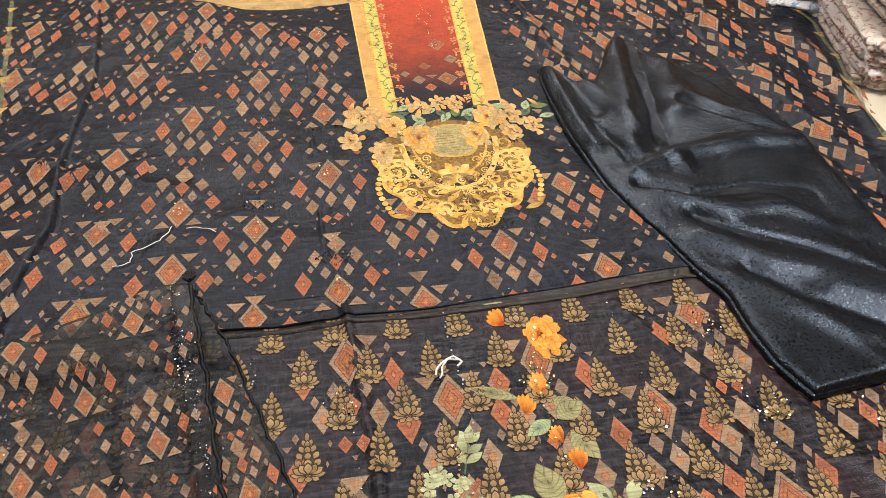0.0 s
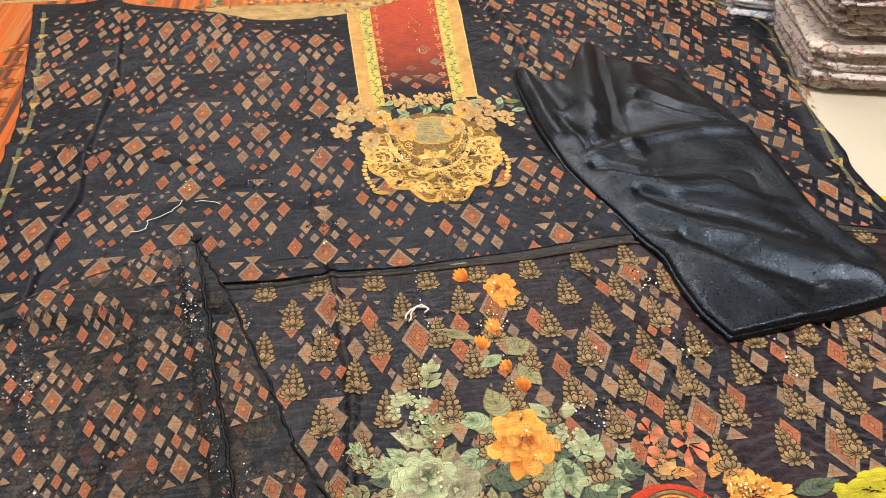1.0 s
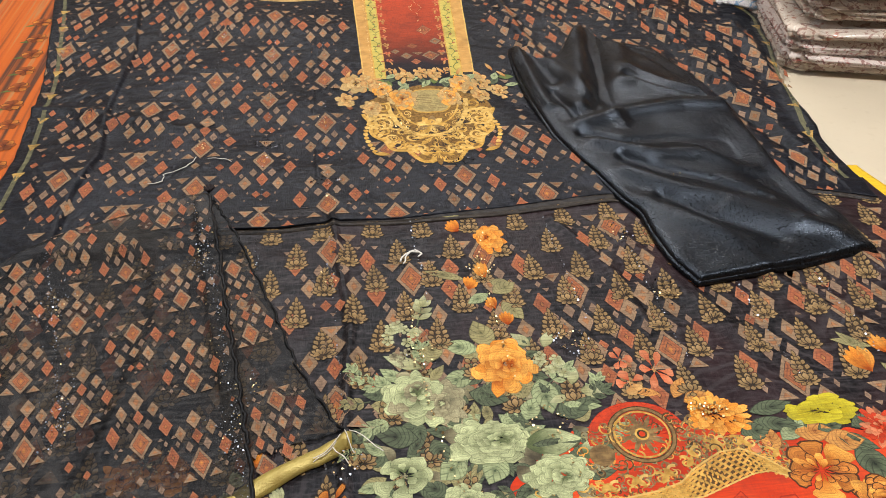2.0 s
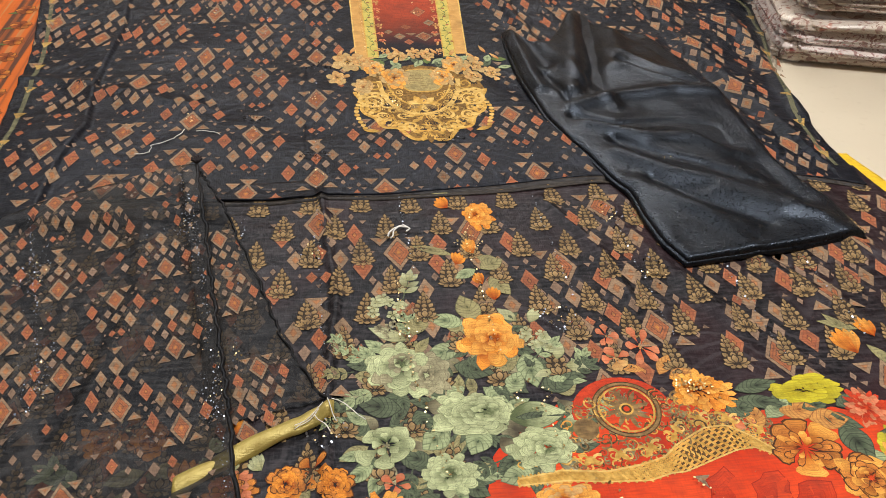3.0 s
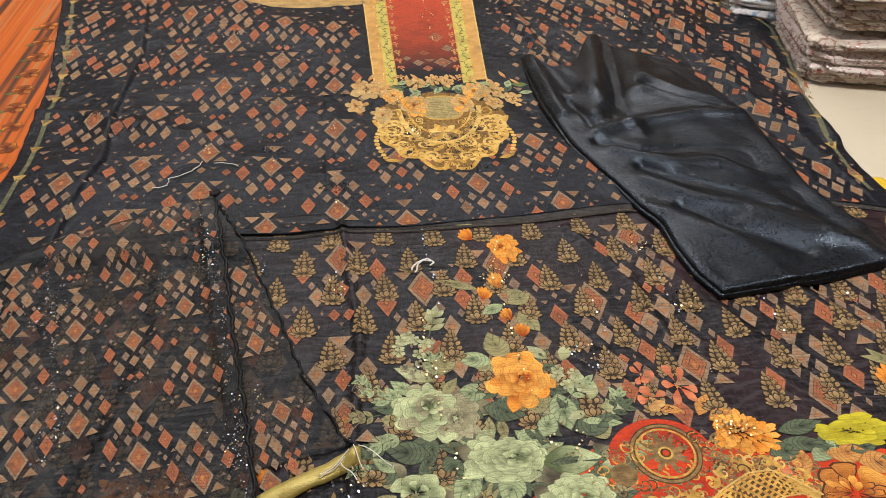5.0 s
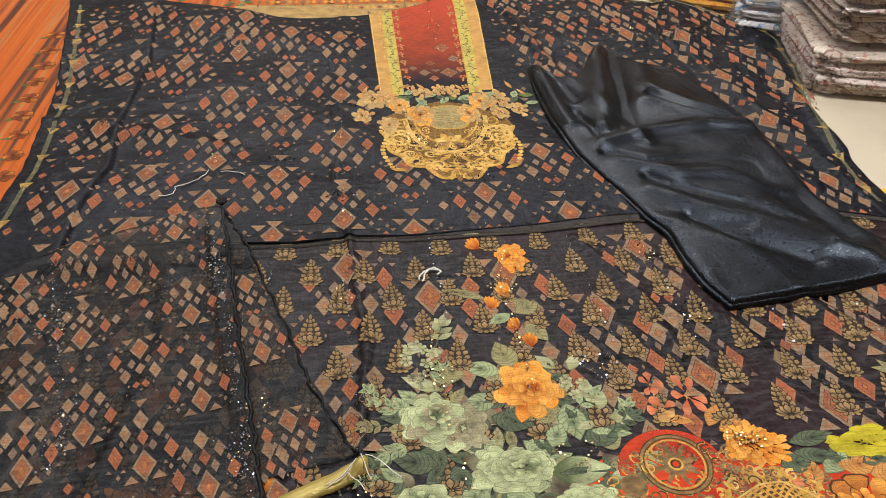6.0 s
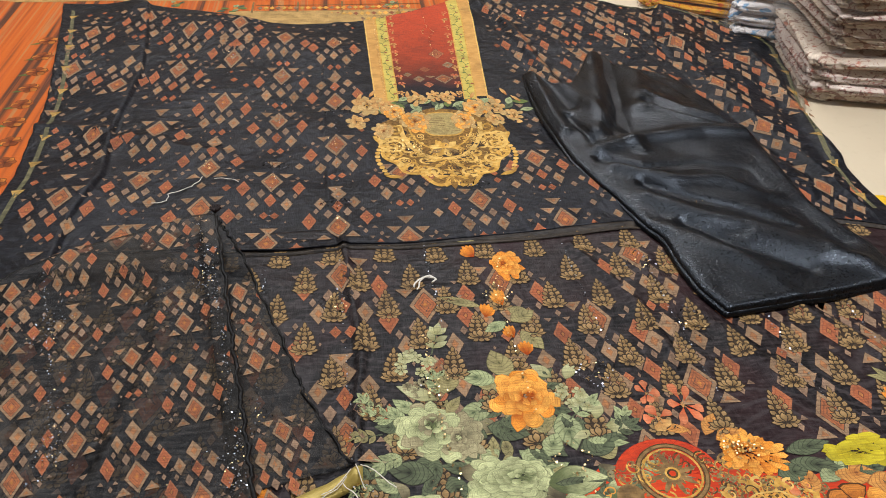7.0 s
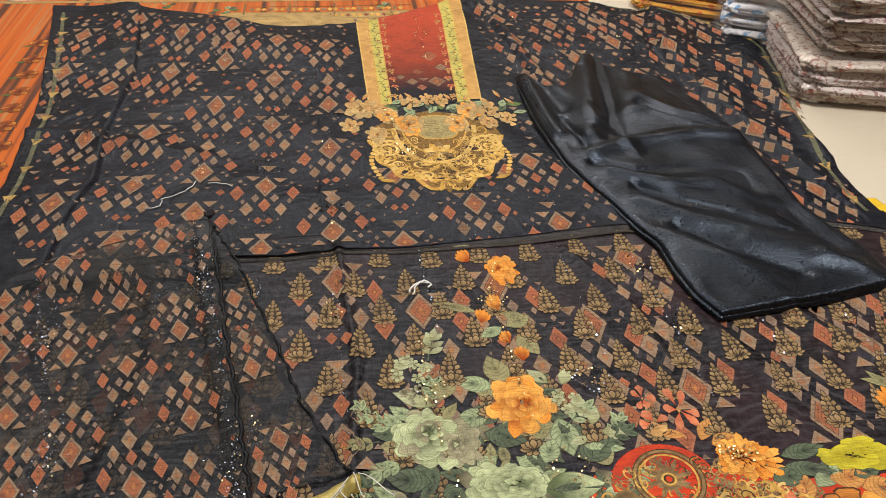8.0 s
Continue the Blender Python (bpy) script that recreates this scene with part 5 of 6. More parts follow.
g = random.Random(19)
P = Print(upper_z, upper_clip, DRAWN)
for k in range(80):
    a, q = math.pi * g.uniform(1.0, 2.0), g.uniform(0.45, 1.0)
    spiral(P, CX + 0.092 * q * math.cos(a), CY + 0.112 * q * math.sin(a), g.uniform(0.002, 0.0055), g.uniform(0.5, 1.1), g.choice((-1, 1)), g.uniform(0, 6), 0.0009, g.choice((GOLD_DARK, GOLD_PALE, GOLD_PALE)), 0.0040 + 0.000004 * k)
tagged(P.build("filigree_line_work", dress, "fine dark drawn lines of the gold filigree"), kind="stuff")
# crescent band with dark openings
arc = lambda rx, ry, a0, a1, n=40: [(CX + rx * math.cos(a0 + (a1 - a0) * k / n), 0.198 + ry * math.sin(a0 + (a1 - a0) * k / n)) for k in range(n + 1)]
up_piece("crescent_band", "gold crescent band", lambda P: P.ribbon(arc(0.062, 0.098, math.pi * 1.02, math.pi * 1.98), 0.0075, GOLD_PALE, 0.0030))
up_piece("crescent_band", "fine gold inner crescent", lambda P: P.ribbon(arc(0.050, 0.072, math.pi * 1.02, math.pi * 1.98), 0.0030, GOLD, 0.0030))
for k in range(10):
    a = math.pi * (1.06 + 0.88 * k / 9)
    x, y = CX + 0.056 * math.cos(a), 0.198 + 0.085 * math.sin(a)
    up_piece("dark_opening", "dark opening of the filigree", lambda P, x=x, y=y, a=a: P.petal(x, y - 0.004, a + 1.4, 0.011, 0.006, INK, 0.0026, 0.55))
for x, y, a, L, W in ((-0.055, 0.128, 0.3, 0.020, 0.010), (0.062, 0.128, 2.8, 0.020, 0.010), (-0.03, 0.090, 0.4, 0.022, 0.012), (0.035, 0.092, 2.7, 0.022, 0.012), (0.004, 0.072, 0.2, 0.018, 0.009), (-0.012, 0.050, 0.5, 0.016, 0.008), (0.022, 0.050, 2.6, 0.016, 0.008), (-0.055, 0.072, 1.0, 0.014, 0.008), (0.062, 0.075, 2.2, 0.014, 0.008), (-0.075, 0.115, 1.2, 0.014, 0.007), (0.082, 0.115, 2.0, 0.014, 0.007)):
    up_piece("dark_opening", "dark opening of the filigree", lambda P, x=x, y=y, a=a, L=L, W=W: P.petal(x, y, a, L, W, INK, 0.0029, 0.5))
# big side volutes, central palmette, tip
for sg in (-1, 1):
    up_piece("volute", "large gold volute", lambda P, sg=sg: (spiral(P, CX + sg * 0.074, 0.140, 0.024, 2.2, -sg, 1.57 + sg * 1.2, 0.0052, GOLD_PALE, 0.0033), spiral(P, CX + sg * 0.070, 0.178, 0.014, 1.4, sg, 3.0, 0.0042, GOLD, 0.0033)))

    def beads(P, sg=sg):
        for j in range(9):
            P.disc(CX + sg * (0.094 + 0.006 * math.sin(j * 0.5)), 0.135 - 0.0085 * j, 0.0040, GOLD_PALE if j % 2 else GOLD, 0.0032, 9)
        P.petal(CX + sg * 0.092, 0.062, math.pi / 2 - sg * -1.9, 0.026, 0.009, GOLD, 0.0031, 0.5)
    up_piece("bead_drop", "hanging row of gold beads", beads)
up_piece("centre_rosette", "gold acanthus rosette", lambda P: [P.petal(CX, 0.128, 6.283 * k / 9, 0.024, 0.012, (GOLD, GOLD_PALE, BRONZE)[k % 3], 0.0032 + 0.0001 * (k % 3), 0.55) for k in range(9)] + [P.disc(CX, 0.135, 0.007, GOLD, 0.0038, 12)])
up_piece("tip_palmette", "gold leaf palmette at the tip", lambda P: [P.petal(CX, 0.052, -math.pi / 2 + (k - 3) * 0.46, 0.029 - 0.002 * abs(k - 3), 0.010, (GOLD, GOLD_BED)[k % 2], 0.0033 + 0.0001 * (3 - abs(k - 3)), 0.55) for k in range(7)])
up_piece("lower_fan", "gold leaf fan", lambda P: [P.petal(CX, 0.098, -math.pi / 2 + (k - 4) * 0.36, 0.036, 0.009, (GOLD, GOLD_BED)[k % 2], 0.0031, 0.5) for k in range(9)])


# shield
def shield(P):
    pts = [(CX + 0.005 + 0.031 * math.copysign(abs(math.cos(a)) ** 0.6, math.cos(a)), 0.190 + 0.031 * math.copysign(abs(math.sin(a)) ** 0.7, math.sin(a))) for a in [6.283 * k / 32 for k in range(32)]]
    P.fan((CX + 0.005, 0.190), pts, SHIELD, 0.0033, rings=7)
    P.ribbon(pts + pts[:1], 0.003, GOLD, 0.0036)
    for k in range(8):
        y = 0.170 + 0.0048 * k
        P.ribbon([(CX - 0.019, y), (CX + 0.005, y), (CX + 0.029, y)], 0.0010, BRONZE, 0.0036)


up_piece("shield", "pale olive hatched shield", shield)
UP = dict(height=upper_z, clip=upper_clip)
for x, y, r, sd in ((-0.033, 0.183, 0.020, 1), (0.042, 0.183, 0.018, 2), (-0.063, 0.218, 0.016, 3), (0.067, 0.227, 0.019, 4), (-0.082, 0.162, 0.015, 5), (-0.104, 0.244, 0.020, 6), (-0.084, 0.240, 0.015, 14), (0.093, 0.190, 0.016, 7), (0.128, 0.208, 0.014, 8), (-0.120, 0.192, 0.015, 9), (0.026, 0.264, 0.013, 10), (-0.022, 0.256, 0.014, 11), (0.100, 0.232, 0.016, 12), (0.005, 0.268, 0.012, 13)):
    flower("garland_rose", x, y - 0.008, r * 1.2, [PEACH, AMBER, PEACH_PALE] if sd < 5 else [PEACH, PEACH_PALE], ROSE if sd < 6 else ((7, 1.0, 0.55), (6, 0.7, 0.5), (4, 0.4, 0.4)), "peach garland flower of the neck ornament", lift=0.0040, seed=sd, core=RUSTY if sd < 6 else GOLD, ry=r * 1.75, **UP)
for k in range(30):
    x = -0.115 + 0.0088 * k
    leaf(x, 0.232 + 0.014 * math.sin(k * 2.1), rnd.uniform(0, 360), rnd.uniform(0.022, 0.036), 0.013, (VINE, LEAF, LEAF_DARK, LEAF)[k % 4], lift=0.0034, **UP)
for k in range(14):
    x = -0.120 + 0.0205 * k
    leaf(x, 0.246 + 0.016 * math.sin(k * 1.7), 90 + rnd.uniform(-80, 80), rnd.uniform(0.020, 0.032), 0.007, PEACH, lift=0.0038, name="peach_petal", **UP)

# ---- sequins ----


def sequins(name, spots, height, clip, parent, mat, label, r=0.0013, lift=0.0030):
    v, f = [], []
    g = random.Random(len(spots))
    xs, ys = np.array([p[0] for p in spots]), np.array([p[1] for p in spots])
    if clip:
        xs, ys = clip(xs, ys)
    zs = height(xs, ys) + lift
    for x, y, z in zip(xs, ys, zs):
        ta, tb = g.gauss(0, 0.5), g.gauss(0, 0.5)
        n = len(v)
        rr = r * g.uniform(0.34, 0.72)
        for k in range(7):
            a = 6.283 * k / 7
            dx, dy = rr * math.cos(a), rr * math.sin(a)
            v.append((x + dx, y + dy, z + dx * ta + dy * tb))
        f.append(tuple(range(n, n + 7)))
    return tagged(mesh_ob(name, v, f, mat, parent, label, smooth=False), kind="stuff")


def string_of(x0, y0, x1, y1, gap, jitter, g):
    L = math.hypot(x1 - x0, y1 - y0)
    n = int(L / gap)
    return [(x0 + (x1 - x0) * k / n + g.gauss(0, jitter), y0 + (y1 - y0) * k / n + g.gauss(0, jitter)) for k in range(n + 1) if g.random() < 0.85]


def outline_of(x, y, a, b, g, gap=0.0042):
    c = [(x + a, y), (x, y + b), (x - a, y), (x, y - b), (x + a, y)]
    return [p for q, w in zip(c, c[1:]) for p in string_of(*q, *w, gap, 0.0007, g)]


g = random.Random(21)
gold, dark, smoky = [], [], []
for x, ys in ((-0.330, (-0.19, -0.36)), (-0.242, (-0.16, -0.42)), (-0.152, (-0.16, -0.50)), (-0.052, (-0.14, -0.30)), (0.120, (-0.15, -0.34)), (0.212, (-0.18, -0.42)), (0.318, (-0.2, -0.44)), (0.42, (-0.2, -0.42)), (-0.43, (-0.2, -0.5))):
    smoky += string_of(x, ys[0], x + 0.006, ys[1], 0.0062, 0.0012, g)
for x, y in ((-0.345, -0.226), (-0.160, -0.238), (-0.060, -0.376), (0.205, -0.20), (0.100, -0.372), (-0.147, -0.500), (0.230, -0.30), (-0.24, -0.40)):
    (smoky if g.random() < 0.5 else dark).extend(outline_of(x, y, 0.019, 0.024, g))
    gold += [(x + g.uniform(-0.013, 0.013), y + g.uniform(-0.013, 0.013)) for _ in range(18)]
gold += string_of(0.040, -0.155, 0.022, -0.240, 0.0055, 0.0010, g) + string_of(0.022, -0.245, 0.030, -0.425, 0.0050, 0.0012, g) + outline_of(0.024, -0.237, 0.016, 0.018, g)
gold += string_of(-0.066, -0.30, -0.060, -0.45, 0.0045, 0.0012, g) + string_of(-0.060, -0.45, -0.040, -0.56, 0.0055, 0.0012, g) + outline_of(0.052, -0.475, 0.018, 0.018, g)
gold += [(0.210 + g.gauss(0, 0.010), -0.479 + g.gauss(0, 0.007)) for _ in range(60)] + string_of(0.06, -0.49, 0.07, -0.55, 0.005, 0.001, g)
gold += [(-0.325 + g.gauss(0, 0.012), -0.485 + g.gauss(0, 0.008)) for _ in range(40)]
for x in (0.17, 0.09, 0.38):
    gold += string_of(x, -0.57, x + 0.03, -0.62, 0.005, 0.002, g)
sequins("gold_sequin_work", gold, lower_z, lower_clip, dress, SEQUIN_GOLD, "gold sequins stitched along the flowers", 0.0019, 0.0034)
sequins("smoky_sequin_work", smoky, lower_z, lower_clip, dress, SEQUIN_SILVER, "smoky silver sequins in strings", 0.0017)
sequins("black_sequin_work", dark, lower_z, lower_clip, dress, SEQUIN_BLACK, "black sequins outlining diamonds", 0.0017)
gold, dark, smoky = [], [], []
for x, y in ((-0.329, 0.44), (-0.15, 0.488), (-0.24, 0.018), (-0.15, -0.09), (0.40, 0.49), (0.315, -0.08), (0.216, 0.62), (-0.33, 0.06), (-0.155, 0.112)):
    gold += [(x + g.gauss(0, 0.006), y + g.gauss(0, 0.010)) for _ in range(9)]
for x, y in ((-0.150, 0.215), (0.030, -0.012), (-0.155, -0.045), (0.17, 0.145), (0.30, 0.05), (-0.24, 0.065)):
    dark += outline_of(x, y, 0.020, 0.014, g, 0.003) + [(x + g.uniform(-0.016, 0.016), y + g.uniform(-0.008, 0.008)) for _ in range(22)]
for x, y0, y1 in ((-0.240, 0.52, -0.12), (-0.330, 0.46, 0.20), (-0.155, 0.40, -0.12), (0.02, -0.05, -0.12), (0.135, 0.03, -0.10), (0.216, 0.44, 0.28)):
    smoky += string_of(x, y0, x, y1, 0.011, 0.002, g)
gold += outline_of(0.023, 0.533, 0.0125, 0.024, g, 0.0035) + string_of(0.023, 0.56, 0.023, 0.61, 0.006, 0.0004, g) + string_of(0.023, 0.505, 0.023, 0.43, 0.006, 0.0006, g)
gold += string_of(-0.074, 0.26, -0.076, 0.60, 0.0065, 0.0006, g) + string_of(-0.066, 0.222, -0.055, 0.18, 0.005, 0.001, g) + string_of(0.030, 0.19, 0.062, 0.14, 0.005, 0.001, g)
gold += [(-0.05 + g.gauss(0, 0.016), 0.095 + g.gauss(0, 0.012)) for _ in range(50)]
sequins("gold_sequin_work", gold, upper_z, upper_clip, dress, SEQUIN_GOLD, "gold sequins on the upper cloth", 0.0016, 0.0042)
sequins("smoky_sequin_work", smoky, upper_z, upper_clip, dress, SEQUIN_SILVER, "smoky sequins in sparse strings", 0.0013, 0.002)
sequins("black_sequin_work", dark, upper_z, upper_clip, dress, SEQUIN_BLACK, "black sequin lozenges", 0.0016, 0.002)

# ---- black satin trousers ----
trousers = thing("satin_trousers", "folded black satin trousers fabric with soft creases, laid on the dress", "trousers")
T_LEFT = ((0.166, 0.342), (0.160, 0.310), (0.161, 0.268), (0.164, 0.167), (0.178, 0.043), (0.194, -0.020), (0.212, -0.064), (0.231, -0.125), (0.246, -0.157), (0.247, -0.204), (0.254, -0.258), (0.272, -0.301))
T_RIGHT = ((0.429, 0.324), (0.455, 0.233), (0.461, 0.140), (0.480, 0.118), (0.482, 0.077), (0.478, -0.006), (0.479, -0.088), (0.490, -0.142), (0.509, -0.190), (0.516, -0.268))
T_TOP = ((0.166, 0.342), (0.187, 0.340), (0.210, 0.292), (0.240, 0.294), (0.266, 0.340), (0.297, 0.410), (0.318, 0.430), (0.335, 0.412), (0.336, 0.360), (0.352, 0.340), (0.381, 0.352), (0.429, 0.324))


def along(pts, t):
    """A point at the fraction t of a polyline, corners eased."""
    q = np.linspace(0, 1, len(pts))
    xs = sum(np.interp(np.clip(t + d, 0, 1), q, [p[0] for p in pts]) for d in (-0.02, 0, 0.02)) / 3
    ys = sum(np.interp(np.clip(t + d, 0, 1), q, [p[1] for p in pts]) for d in (-0.02, 0, 0.02)) / 3
    return xs, ys


def by_length(pts, t):
    """A point at the fraction t of a polyline's length."""
    p = np.array(pts)
    q = np.concatenate([[0.0], np.cumsum(np.hypot(*np.diff(p, axis=0).T))])
    q = q / q[-1]
    soft = [np.stack([np.interp(np.clip(t + d, 0, 1), q, p[:, k]) for k in (0, 1)]) for d in (-0.012, 0.0, 0.012)]
    return sum(soft) / 3


# creases of the satin: line, height, width
T_RIDGES = (
    (((0.300, 0.425), (0.285, 0.33), (0.262, 0.22), (0.235, 0.11)), 0.0143, 0.020),
    (((0.365, 0.35), (0.345, 0.26), (0.33, 0.19)), 0.0077, 0.018),
    (((0.176, 0.33), (0.180, 0.22), (0.188, 0.12)), 0.0077, 0.012),
    (((0.225, 0.060), (0.303, 0.090), (0.397, 0.103), (0.470, 0.094)), 0.0099, 0.013),
    (((0.350, 0.185), (0.405, 0.135), (0.460, 0.110)), 0.0055, 0.008),
    (((0.355, 0.235), (0.40, 0.18), (0.45, 0.145)), 0.0044, 0.009),
    (((0.235, 0.005), (0.30, -0.030), (0.37, -0.035), (0.43, -0.080)), 0.0088, 0.014),
    (((0.255, -0.070), (0.312, -0.120), (0.366, -0.150), (0.44, -0.206)), 0.0088, 0.015),
    (((0.262, -0.14), (0.30, -0.19), (0.36, -0.24)), 0.0055, 0.014),
    (((0.36, -0.17), (0.42, -0.215), (0.47, -0.23)), 0.0055, 0.012),
)
T_HOLLOWS = (
    (((0.337, 0.41), (0.318, 0.34), (0.300, 0.22), (0.280, 0.12)), -0.0125, 0.012),
    (((0.196, 0.335), (0.206, 0.27), (0.215, 0.20)), -0.0075, 0.010),
    (((0.206, 0.168), (0.222, 0.085)), -0.0063, 0.006),
    (((0.340, 0.205), (0.385, 0.160), (0.440, 0.125)), -0.0063, 0.008),
    (((0.222, 0.034), (0.272, 0.004), (0.355, 0.010), (0.414, -0.010)), -0.0088, 0.009),
    (((0.262, -0.035), (0.312, -0.075), (0.366, -0.105), (0.42, -0.150)), -0.0075, 0.008),
    (((0.405, -0.020), (0.438, -0.110), (0.467, -0.185)), -0.0075, 0.018),
    (((0.285, -0.13), (0.33, -0.18), (0.40, -0.235)), -0.0050, 0.008),
)


def satin_layer(name, base, thick, inset, seed, label):
    def fx(s, t):
        lx, ly = by_length(T_LEFT, t)
        rx, ry = by_length(T_RIGHT, t)
        tx, ty = by_length(T_TOP, s)
        s2 = inset + s * (1 - 2 * inset)
        fade = np.exp(-t / 0.22) * (1 - t)
        dx, dy = tx - (T_TOP[0][0] * (1 - s) + T_TOP[-1][0] * s), ty - (T_TOP[0][1] * (1 - s) + T_TOP[-1][1] * s)
        x, y = lx + (rx - lx) * s2 + dx * fade, ly + (ry - ly) * s2 + dy * fade - inset * 0.3 * (1 - t) + inset * 0.2 * t
        rim = np.minimum(np.minimum(s, 1 - s) * 0.28, np.minimum(t, 1 - t) * 0.7)
        round_ = 1 - np.exp(-np.maximum(rim, 0) / 0.004)
        z = np.maximum(np.maximum(upper_z(x, y), lower_z(x, y)), 0.006) * 0.35 + 0.0065 + base
        f = 0.0035 * wobble(x * 0.9 + y * 0.9, 0.35 * (y - x), 4.2, seed) * np.clip(rim / 0.03, 0, 1)
        f = f + 0.0010 * wobble(x * 0.8 + y, 0.4 * (y - x), 13.0, seed + 1.0) * np.clip(rim / 0.02, 0, 1)
        for line, amp, width in T_RIDGES + T_HOLLOWS:
            f = f + ridge(x, y, line, 0.85 * amp, 1.1 * width) * np.clip(rim / 0.012, 0.35, 1)
        f = f + step(x, y, ((0.352, 0.350), (0.405, 0.270), (0.450, 0.150), (0.465, 0.115)), -0.0060, 0.0020, 0.10)
        return x, y, z + np.maximum(thick + f, 0.001) * round_
    return grid(name, fx, 190, 300, SATIN, trousers, label, thick=thick * 0.9)


satin_layer("lower_fold", 0.0005, 0.004, 0.0, 2.0, "under layer of the folded satin")
satin_layer("upper_fold", 0.0045, 0.006, 0.012, 0.9, "creased top layer of the folded satin")

# ---- sleeve piece ----
sleeve = thing("sleeve_fabric", "folded sheer black sleeve fabric with rust diamonds and sequin lines", "sleeve")
S_TOP = ((-0.80, -0.31), (-0.62, -0.222), (-0.529, -0.180), (-0.462, -0.134), (-0.397, -0.105), (-0.331, -0.074), (-0.304, -0.082))
S_RIGHT = ((-0.304, -0.082), (-0.282, -0.196), (-0.267, -0.291), (-0.252, -0.372), (-0.239, -0.442), (-0.231, -0.493), (-0.205, -0.66))
S_UNDER = ((-0.300, -0.086), (-0.288, -0.110), (-0.258, -0.177), (-0.215, -0.296), (-0.190, -0.378), (-0.146, -0.470))


def sleeve_z(x, y):
    d, s = near(x, y, S_RIGHT)
    z = np.maximum(np.maximum(lower_z(x, y), np.where(y > -0.14, upper_z(x, y), 0)), 0.0165 * np.clip((y + 0.205) / 0.03, 0, 1)) + 0.0075
    z = z + 0.0016 * wobble(x, y, 3.3, 4.4) + 0.006 * np.exp(-(d / 0.016) ** 2) + 0.0006 * wobble(x, y, 9.0, 1.4)
    return z + ridge(x, y, ((-0.318, -0.09), (-0.300, -0.2), (-0.285, -0.29), (-0.262, -0.40)), 0.003, 0.006)


def sleeve_xyz(s, t):
    rx, ry = along(S_RIGHT, t)
    tx, ty = along(S_TOP, s)
    x0, y0 = S_TOP[-1]
    x, y = tx + rx - x0 + 0.03 * (1 - s) * t, ty + ry - y0
    return x, y, sleeve_z(x, y)


def under_z(x, y):
    z = np.maximum(np.maximum(lower_z(x, y), np.where(y > -0.14, upper_z(x, y), 0)), 0.0165 * np.clip((y + 0.205) / 0.03, 0, 1)) + 0.0032
    return z + 0.0009 * wobble(x, y, 4.0, 0.3)


def under_xyz(s, t):
    rx, ry = along(S_UNDER, t)
    lx, ly = along(S_RIGHT[:6], t * 0.98)
    lx = lx - 0.02
    x, y = lx + (rx - lx) * s, ly + (ry - ly) * s
    return x, y, under_z(x, y)


grid("under_layer", under_xyz, 60, 120, SLEEVE, sleeve, "turned-back under layer", thick=0.0018)
grid("top_layer", sleeve_xyz, 150, 160, SLEEVE, sleeve, "sheer top layer", thick=0.003)


def sleeve_clip(x, y):
    lim = np.interp(-np.asarray(y), [-p[1] for p in S_RIGHT], [p[0] for p in S_RIGHT]) - 0.004
    top = np.interp(x, [p[0] for p in S_TOP], [p[1] for p in S_TOP]) - 0.003
    return np.minimum(x, lim), np.minimum(y, top)


def under_clip(x, y):
    lim = np.interp(-np.asarray(y), [-p[1] for p in S_UNDER], [p[0] for p in S_UNDER]) - 0.003
    return np.minimum(x, lim), y


for x, y, kd in ((-0.425, -0.292, "B"), (-0.363, -0.314, "A"), (-0.388, -0.211, "B"), (-0.318, -0.266, "B"), (-0.292, -0.390, "B"), (-0.392, -0.421, "B"), (-0.509, -0.204, "A"), (-0.460, -0.373, "B"), (-0.434, -0.461, "B"), (-0.331, -0.464, "B"), (-0.274, -0.490, "B"), (-0.459, -0.151, "A"), (-0.354, -0.128, "B"), (-0.49, -0.285, "B"), (-0.50, -0.46, "A"), (-0.36, -0.56, "A"), (-0.27, -0.58, "A")):
    diamond_motif(sleeve_z, sleeve_clip, x, y, kd, 0.64, 0.86, 0.22, parent=sleeve)
for x, y, kd in ((-0.210, -0.420, "A"), (-0.240, -0.325, "B"), (-0.266, -0.215, "A"), (-0.216, -0.50, "B")):
    diamond_motif(under_z, under_clip, x, y, kd, 0.60, 0.80, 0.24, parent=sleeve)
loose_fill(sleeve_z, (-0.56, -0.24, -0.56, -0.10), lambda x, y: sleeve_clip(x, y) == (x, y), 0.0125)
gold, smoky = [], []
smoky += string_of(-0.323, -0.098, -0.296, -0.189, 0.0024, 0.0024, g) + string_of(-0.296, -0.189, -0.246, -0.453, 0.0020, 0.0030, g) + string_of(-0.484, -0.176, -0.449, -0.290, 0.0030, 0.0022, g) + string_of(-0.449, -0.290, -0.410, -0.432, 0.0028, 0.0022, g) + string_of(-0.246, -0.453, -0.225, -0.58, 0.0022, 0.003, g)
gold += string_of(-0.325, -0.085, -0.260, -0.40, 0.0085, 0.0035, g) + string_of(-0.475, -0.2, -0.40, -0.44, 0.011, 0.003, g)
for x, y in ((-0.304, -0.195), (-0.412, -0.425), (-0.250, -0.455), (-0.455, -0.265)):
    smoky += [(x + g.gauss(0, 0.009), y + g.gauss(0, 0.022)) for _ in range(70)]
    gold += [(x + g.gauss(0, 0.010), y + g.gauss(0, 0.012)) for _ in range(14)]
sequins("smoky_sequin_work", smoky, sleeve_z, sleeve_clip, sleeve, SEQUIN_SILVER, "smoky sequins in two stitched lines", 0.0012, 0.0018)
sequins("gold_sequin_work", gold, sleeve_z, sleeve_clip, sleeve, SEQUIN_GOLD, "gold sequins among the lines", 0.0013, 0.0020)


